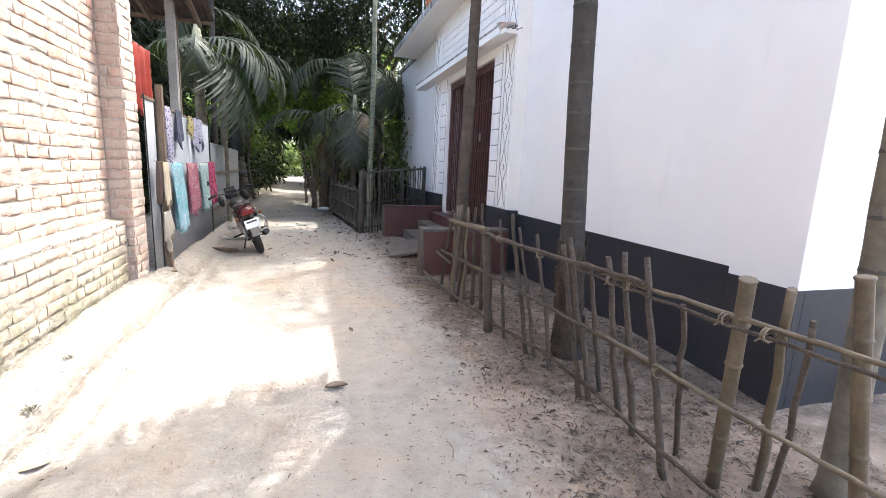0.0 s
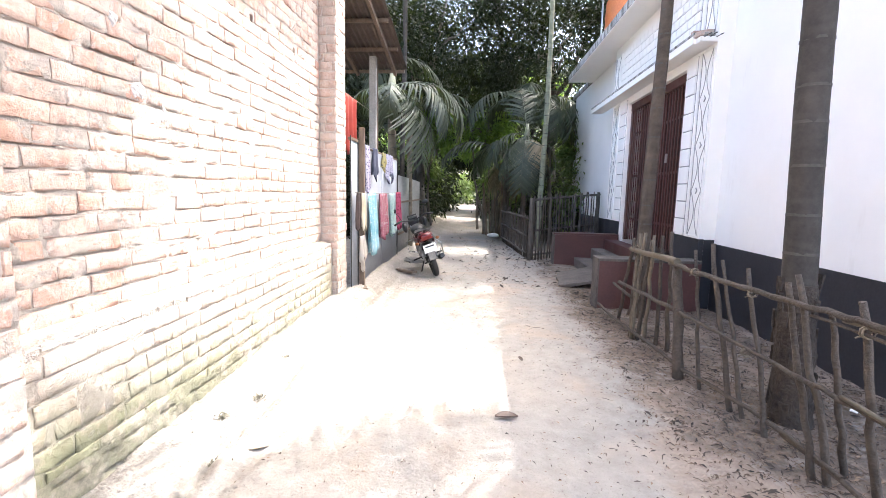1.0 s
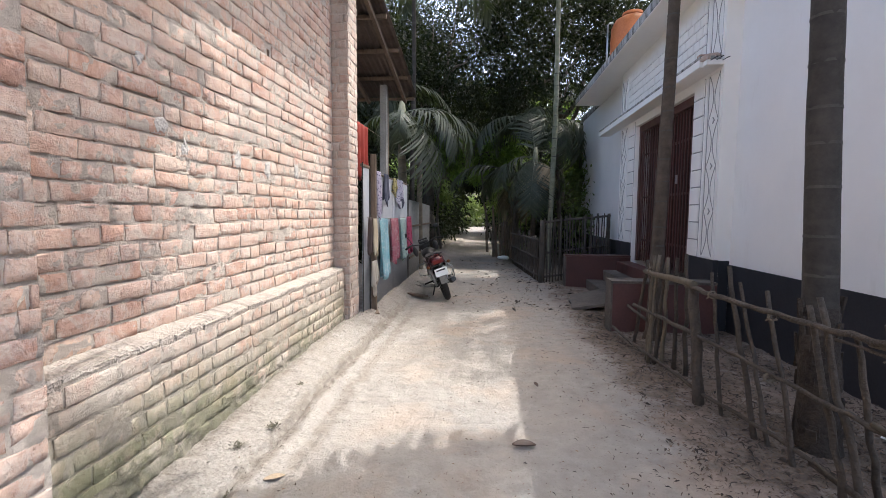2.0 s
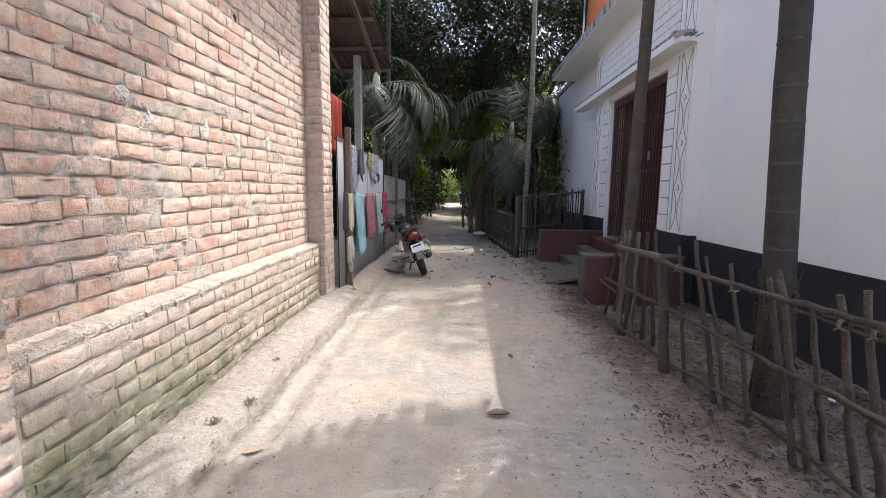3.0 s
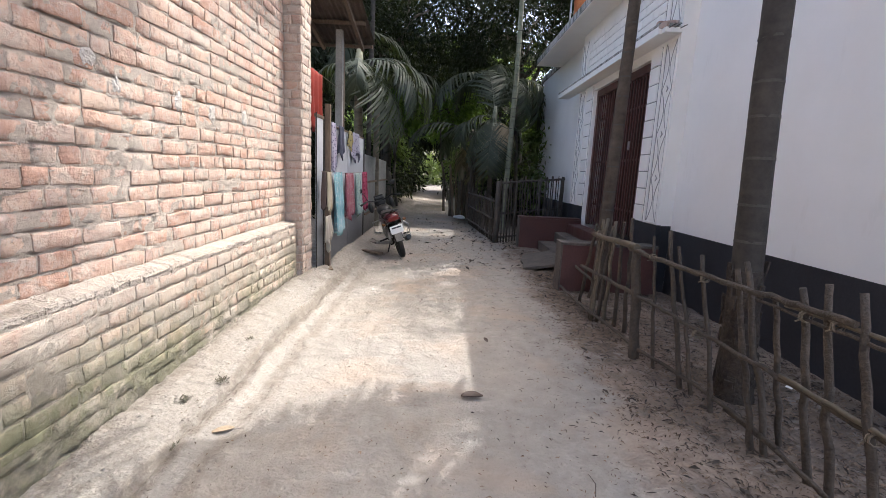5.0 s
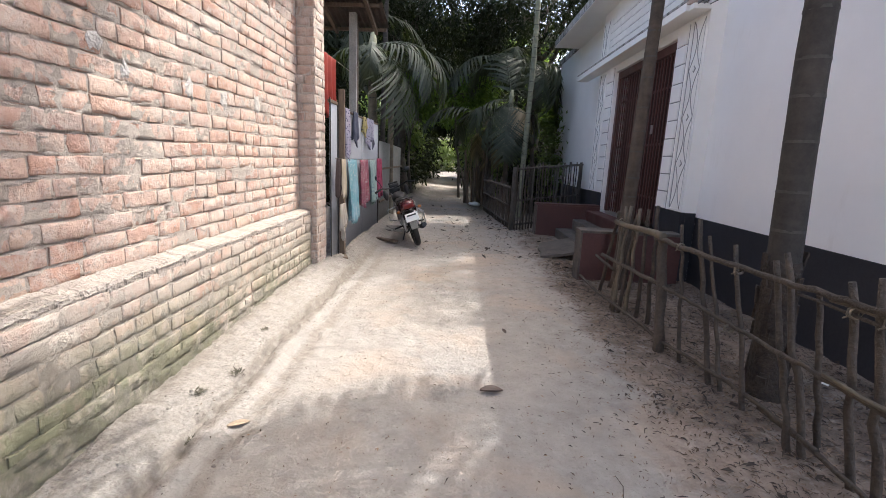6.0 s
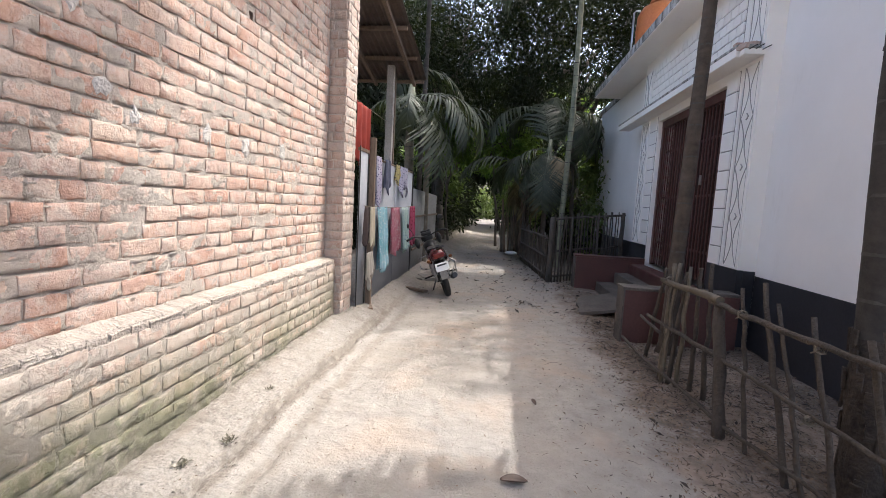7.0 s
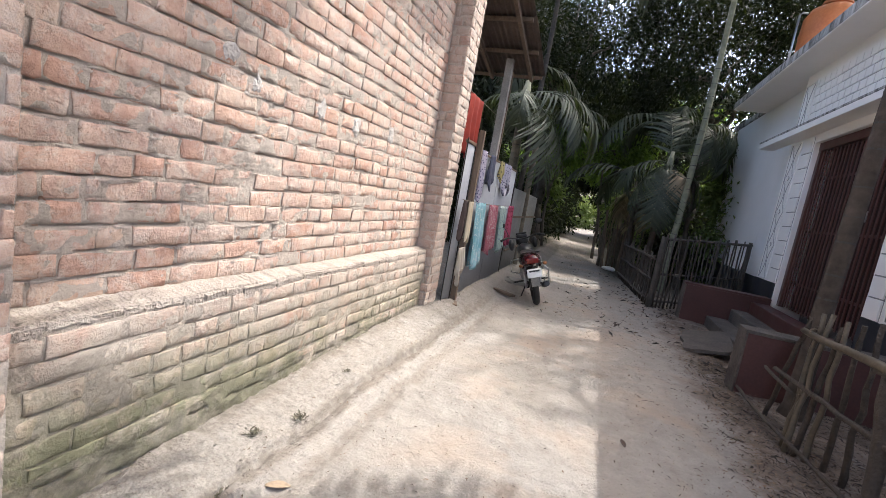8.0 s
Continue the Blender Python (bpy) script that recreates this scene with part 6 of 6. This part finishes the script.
for i in range(18):
    side = -1 if i % 2 else 1
    y = 15.8 + i * 1.0 + rr.uniform(-0.4, 0.4)
    x = max(-1.1, -0.45 - 0.065 * (y - 12.5)) + side * (1.0 + rr.uniform(0.0, 0.9))
    h = rr.uniform(3.8, 5.2)
    tree((x, y, 0), h, rr.uniform(0.05, 0.09), [((x + rr.uniform(-0.4, 0.4), y, h + 0.2), (1.2, 1.0, 1.0), 24)], "slim tree in the row along the lane", 100 + i, 0.19, LEAF, 3)
# These shrubs stand under the crowns; their sunlit look comes from leaf colour.
BR = "shrub with green leaves coloured brighter, as if in the sun"
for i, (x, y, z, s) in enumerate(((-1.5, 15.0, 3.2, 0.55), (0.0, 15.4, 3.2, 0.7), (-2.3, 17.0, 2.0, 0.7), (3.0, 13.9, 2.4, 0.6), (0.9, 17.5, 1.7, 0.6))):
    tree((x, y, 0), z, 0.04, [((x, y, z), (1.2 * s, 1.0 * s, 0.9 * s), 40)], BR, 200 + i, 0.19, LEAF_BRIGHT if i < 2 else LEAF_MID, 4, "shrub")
UND = "dense dark undergrowth beside the lane"
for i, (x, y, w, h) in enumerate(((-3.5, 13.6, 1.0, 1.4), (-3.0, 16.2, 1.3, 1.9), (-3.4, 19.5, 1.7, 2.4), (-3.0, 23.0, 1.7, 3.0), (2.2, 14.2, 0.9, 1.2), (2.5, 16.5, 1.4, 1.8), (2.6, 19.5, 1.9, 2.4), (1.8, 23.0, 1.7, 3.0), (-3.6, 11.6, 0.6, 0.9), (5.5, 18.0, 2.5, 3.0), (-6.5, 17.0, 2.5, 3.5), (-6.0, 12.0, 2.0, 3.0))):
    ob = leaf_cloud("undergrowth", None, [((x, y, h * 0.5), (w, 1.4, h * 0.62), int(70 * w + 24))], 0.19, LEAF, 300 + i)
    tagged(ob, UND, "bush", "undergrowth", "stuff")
for i, (x, y, w, h) in enumerate(((1.6, 15.2, 0.45, 1.8), (1.7, 17.2, 0.5, 2.2), (-2.9, 18.0, 0.6, 2.6), (1.2, 20.0, 0.6, 2.6), (-2.9, 21.5, 0.6, 3.0), (2.6, 12.9, 0.4, 2.2), (-2.9, 24.5, 0.6, 3.0), (1.2, 24.5, 0.6, 3.2), (-3.3, 27.5, 0.6, 4.2), (1.2, 27.5, 0.7, 4.2))):
    ob = leaf_cloud("bush", None, [((x, y, h * 0.5), (w, 0.8, h * 0.6), int(44 * w + 16))], 0.16, LEAF_MID, 340 + i)
    tagged(ob, "mid-green leafy bush beside the lane", "bush", "bushes")
far = []
g = random.Random(5)
for i in range(26):
    a = math.radians(-66 + 132 * i / 25)
    d = g.uniform(28, 36)
    for z, s, k in ((1.6, 2.0, 60), (4.6, 2.6, 60), (8.2, 2.2, 26)):
        if abs(math.degrees(a) + 1.2) < 4.6 and z < 3:
            continue
        far.append(((math.sin(a) * d - 0.5, math.cos(a) * d, z), (3.2, 2.2, s), k))
for i in range(30):
    x = -15 + i
    if not -4.2 < x < 1.8:
        far.append(((x, 25.0 + g.uniform(-1, 1), 0.9), (1.0, 0.8, 1.1), 34))
        far.append(((x, 25.5 + g.uniform(-1, 1), 2.6), (1.1, 0.8, 1.2), 34))
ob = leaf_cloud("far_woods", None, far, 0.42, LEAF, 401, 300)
tagged(ob, "dense green woods behind the village", "woods", kind="stuff")
# The sunlit look of these leaves is helped by their bright colour.
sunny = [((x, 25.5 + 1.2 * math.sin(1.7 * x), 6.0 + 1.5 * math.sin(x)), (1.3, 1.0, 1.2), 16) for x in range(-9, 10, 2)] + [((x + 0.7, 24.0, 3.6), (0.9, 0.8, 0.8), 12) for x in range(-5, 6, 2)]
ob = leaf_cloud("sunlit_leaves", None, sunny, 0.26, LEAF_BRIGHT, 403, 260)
tagged(ob, "yellow-green leaves in a sunlit tone seen through gaps in the dark trees", "woods", kind="stuff")
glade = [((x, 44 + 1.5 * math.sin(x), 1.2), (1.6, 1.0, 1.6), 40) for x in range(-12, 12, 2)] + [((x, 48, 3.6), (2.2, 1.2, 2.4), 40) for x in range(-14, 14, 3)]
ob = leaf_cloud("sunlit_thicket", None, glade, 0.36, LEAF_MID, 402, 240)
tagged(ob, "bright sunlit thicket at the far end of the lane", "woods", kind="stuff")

# clump of brown stalks beside the lane
clump = thing("stalk_clump", "clump of upright brown dry stalks beside the lane", "plant", (0.55, 13.7, 0))
rr = random.Random(9)
for i in range(20):
    x, y = rr.uniform(-0.42, 0.42), rr.uniform(-0.4, 0.5)
    stick("stalk", (x, y, -0.05), (x * 1.25 + rr.uniform(-0.1, 0.1), y, rr.uniform(0.9, 2.1)), rr.uniform(0.022, 0.045), BAMBOO if i % 3 else TIMBER, clump, 700 + i, 5, 0.02, 0.7, 7)
stone = new("stone")
bm = bmesh.new()
blob(bm, (0, 0, 0), (0.17, 0.12, 0.06), 14, 9)
for v in bm.verts:
    v.co *= 1 + 0.25 * noise.noise(v.co * 6)
bpy.data.objects.remove(stone)
ob = part("stone", bm, PLATE, None, smooth=True)
ob.location = (0.42, 13.0, 0.05)
tagged(ob, "pale rounded stone lying beside the lane", "stone")


# ---- litter ----
def scatter(name, label, count, box_xy, size, mat, seed, flat=0.35, dens=None):
    g = np.random.default_rng(seed)
    x, y = g.uniform(box_xy[0], box_xy[1], count), g.uniform(box_xy[2], box_xy[3], count)
    if dens is not None:
        keep = g.uniform(0, 1, count) < dens(x, y)
        x, y = x[keep], y[keep]
    k = len(x)
    z = np.array([ground_height(a, b) for a, b in zip(x, y)]) + 0.004
    a = g.uniform(0, 2 * np.pi, k)
    L = size * g.uniform(0.5, 1.4, k)
    W = L * g.uniform(0.10, 0.42, k)
    d = np.stack([np.cos(a), np.sin(a), g.uniform(-0.1, flat, k)], 1)
    w = np.stack([-np.sin(a), np.cos(a), g.uniform(-flat, flat, k)], 1)
    p = np.stack([x, y, z], 1)
    mid = p + d * (L * 0.5)[:, None] + np.array((0, 0, 0.25)) * L[:, None] * g.uniform(0, 1, (k, 1))
    verts = np.stack([p, mid + w * (W * 0.5)[:, None], p + d * L[:, None], mid - w * (W * 0.5)[:, None]], 1).reshape(-1, 3)
    ob = link_mesh(name, raw_mesh(name, verts, np.arange(4 * k).reshape(-1, 4)), None, "", [mat])
    return tagged(ob, label, "leaf litter", kind="stuff")


DARKLITTER = leaf_material("dark_fallen_leaf", (0.016, 0.012, 0.009), (0.05, 0.036, 0.026), 0.0, 0.8)


def dens_fence(x, y):
    clump = 0.5 + 0.5 * np.sin(x * 5.1 + 1.7 * np.sin(y * 2.3)) * np.sin(y * 3.7 + 2.0 * np.sin(x * 3.1))
    return np.where(x > 1.0, np.clip((x - 0.85) / 0.35, 0.3, 1.0), np.where(x > 0.85, 0.14, 0.04)) * (0.3 + 0.7 * clump)


def dens_lane(x, y):
    clump = 0.5 + 0.5 * np.sin(x * 4.1 + 1.7 * np.sin(y * 1.9)) * np.sin(y * 2.7 + 2.0 * np.sin(x * 2.1))
    return np.clip(0.25 + 0.5 * (x - 0.2), 0.15, 1.0) * (0.1 + 0.9 * clump)


scatter("leaf_litter", "small brown dry leaves strewn along the fence", 46000, (0.45, 2.6, 0.4, 6.6), 0.025, LITTER, 41, dens=dens_fence)
scatter("leaf_litter", "small dry leaf scraps strewn on the lane", 2600, (-1.3, 1.2, 0.6, 7.5), 0.017, LITTER, 42)
scatter("leaf_litter", "brown dry leaves strewn on the shaded lane", 6500, (-1.0, 2.3, 6.0, 15.0), 0.05, LITTER, 43, dens=dens_lane)
scatter("leaf_litter", "large dark fallen leaves strewn on the shaded lane", 2000, (-0.7, 1.5, 6.0, 12.5), 0.085, DARKLITTER, 45, dens=dens_lane)
scatter("leaf_litter", "dark brown scraps of leaf and bark on the fence strip", 4200, (0.85, 2.5, 0.6, 6.2), 0.045, DARKLITTER, 46, dens=dens_fence)
scatter("leaf_litter", "small dark scraps of leaf strewn on the shaded lane", 1500, (-0.3, 1.6, 1.2, 6.8), 0.024, DARKLITTER, 47, dens=dens_lane)
tw = random.Random(15)
vs, fs = [], []
for i in range(1700):
    x, y = tw.uniform(0.5, 2.5), tw.uniform(0.6, 6.2)
    if tw.random() > (0.10 if x < 1.0 else min(1.0, 0.35 + (x - 1.0))):
        continue
    a, L, r = tw.uniform(0, 6.28), tw.uniform(0.015, 0.06) * (2.5 if tw.random() < 0.06 else 1.0), tw.uniform(0.0010, 0.0026)
    z = ground_height(x, y) + r + 0.002
    p = [Vector((x, y, z)), Vector((x + math.cos(a) * L / 2, y + math.sin(a) * L / 2, z + tw.uniform(0, 0.012))), Vector((x + math.cos(a + 0.2) * L, y + math.sin(a + 0.2) * L, z))]
    tv, tf = tube_arrays(p, [r, r * 0.9, r * 0.5], 5)
    k = len(vs)
    vs += [tuple(v) for v in tv]
    fs += [tuple(c + k for c in f) for f in tf]
tagged(link_mesh("twigs", raw_mesh("twigs", vs, fs, True), None, "", [STICK]), "thin dry twigs strewn under the fence", "twigs", kind="stuff")


g = np.random.default_rng(77)
vs, fs = [], []
for k in range(3600):
    if k < 900:
        y = g.uniform(0.9, 6.2)
        x = -1.53 + abs(g.normal(0, 0.17))
    elif k < 2400:
        y = g.uniform(1.0, 6.6)
        x = edge_x(y) + g.normal(0.04, 0.09 if y > 3.2 else 0.05)
    elif k < 3000:
        y = g.uniform(4.6, 7.6)
        x = -1.42 + abs(g.normal(0, 0.25))
    else:
        x, y = g.uniform(-1.3, 2.4), g.uniform(0.8, 8.0)
    s = g.uniform(0.0016, 0.0045) * (2.0 if g.uniform() < 0.05 else 1.0)
    z = ground_height(x, y) + 0.3 * s
    b = len(vs)
    a0 = g.uniform(0, 6.28)
    vs += [(x + s * 1.3 * math.cos(a0 + i * 1.571) * g.uniform(0.7, 1.2), y + s * 1.3 * math.sin(a0 + i * 1.571) * g.uniform(0.7, 1.2), z) for i in range(4)]
    vs += [(x, y, z + s * g.uniform(0.7, 1.2)), (x, y, z - s)]
    fs += [(b + i, b + (i + 1) % 4, b + 4) for i in range(4)] + [(b + (i + 1) % 4, b + i, b + 5) for i in range(4)]
tagged(link_mesh("clods", raw_mesh("clods", vs, fs, False), None, "", [SAND]), "small dry clods of earth on the bank and the lane", "clods", kind="stuff")


def curled_leaf(label, at, turn, L, W, mat, curl=0.6):
    """A dry curled leaf with a midrib fold."""
    n = 9
    vs = []
    for i in range(n + 1):
        f = i / n
        w = W * math.sin(math.pi * (0.06 + 0.9 * f)) ** 0.8
        for s in (-1, -0.5, 0, 0.5, 1):
            vs.append(((f - 0.5) * L, s * w / 2, 0.004 + curl * (abs(s) ** 1.6) * w * 0.45 + 0.15 * L * curl * (f - 0.5) ** 2))
    fs = [(5 * i + j, 5 * i + j + 1, 5 * i + j + 6, 5 * i + j + 5) for i in range(n) for j in range(4)]
    ob = link_mesh("dry_leaf", raw_mesh("dry_leaf", vs, fs, True), None, "", [mat])
    ob.modifiers.new("thick", "SOLIDIFY").thickness = 0.003
    ob.matrix_world = pose(at[0], at[1], ground_height(*at) + 0.002, 0, 0, turn)
    return tagged(ob, label, "leaf", "large fallen leaves")


bm = bmesh.new()
box(bm, -0.03, 0.03, -0.018, 0.018, 0.0, 0.004, 0.001)
for v in bm.verts:
    v.co.z += 0.015 * abs(v.co.x) / 0.03 + 0.004 * noise.noise(v.co * 60)
ob = part("paper_scrap", bm, PLATE)
ob.matrix_world = pose(2.25, 3.12, ground_height(2.25, 3.12) + 0.006, 8, -12, 35)
tagged(ob, "small crumpled white paper scrap lying behind the fence", "paper")
BROWNLEAF = worn("brown_dry_leaf", (0.022, 0.013, 0.010), (0.065, 0.036, 0.025), 0.6, 20.0, 90.0)
TANLEAF = worn("tan_dry_leaf", (0.20, 0.15, 0.10), (0.34, 0.26, 0.18), 0.7, 20.0, 90.0)
curled_leaf("dark brown curled dry leaf on the lane", (0.20, 2.83), 5, 0.13, 0.06, BROWNLEAF, 0.85)
curled_leaf("tan curled dry leaf on the sandy bank", (-1.03, 2.42), 30, 0.10, 0.045, TANLEAF, 0.5)
curled_leaf("dark brown small dry leaf on the lane", (0.36, 3.75), 100, 0.09, 0.03, BROWNLEAF, 0.5)
WEED = leaf_material("dark_dry_weed", (0.045, 0.040, 0.026), (0.13, 0.115, 0.08), 0.0, 0.8)
for i, (x, y, size) in enumerate(((-1.31, 2.58, 0.75), (-1.23, 2.80, 0.7), (-1.19, 2.27, 0.6), (-1.30, 3.35, 0.45))):
    z = ground_height(x, y)
    g = np.random.default_rng(800 + i)
    n = 60
    a, L = g.uniform(0, 2 * np.pi, n), size * g.uniform(0.015, 0.05, n)
    p = np.stack([x + g.normal(0, 0.018 * size, n), y + g.normal(0, 0.022 * size, n), np.full(n, z + 0.002)], 1)
    d = np.stack([np.cos(a), np.sin(a), g.uniform(0.1, 0.9, n)], 1)
    w = np.stack([-np.sin(a), np.cos(a), np.zeros(n)], 1) * (L * 0.16)[:, None]
    verts = np.stack([p, p + d * (L * 0.5)[:, None] + w, p + d * L[:, None], p + d * (L * 0.5)[:, None] - w], 1).reshape(-1, 3)
    ob = link_mesh("weed", raw_mesh("weed", verts, np.arange(4 * n).reshape(-1, 4)), None, "", [WEED])
    tagged(ob, "small dark dry weed tuft on the sandy bank", "weed", "weed tufts")
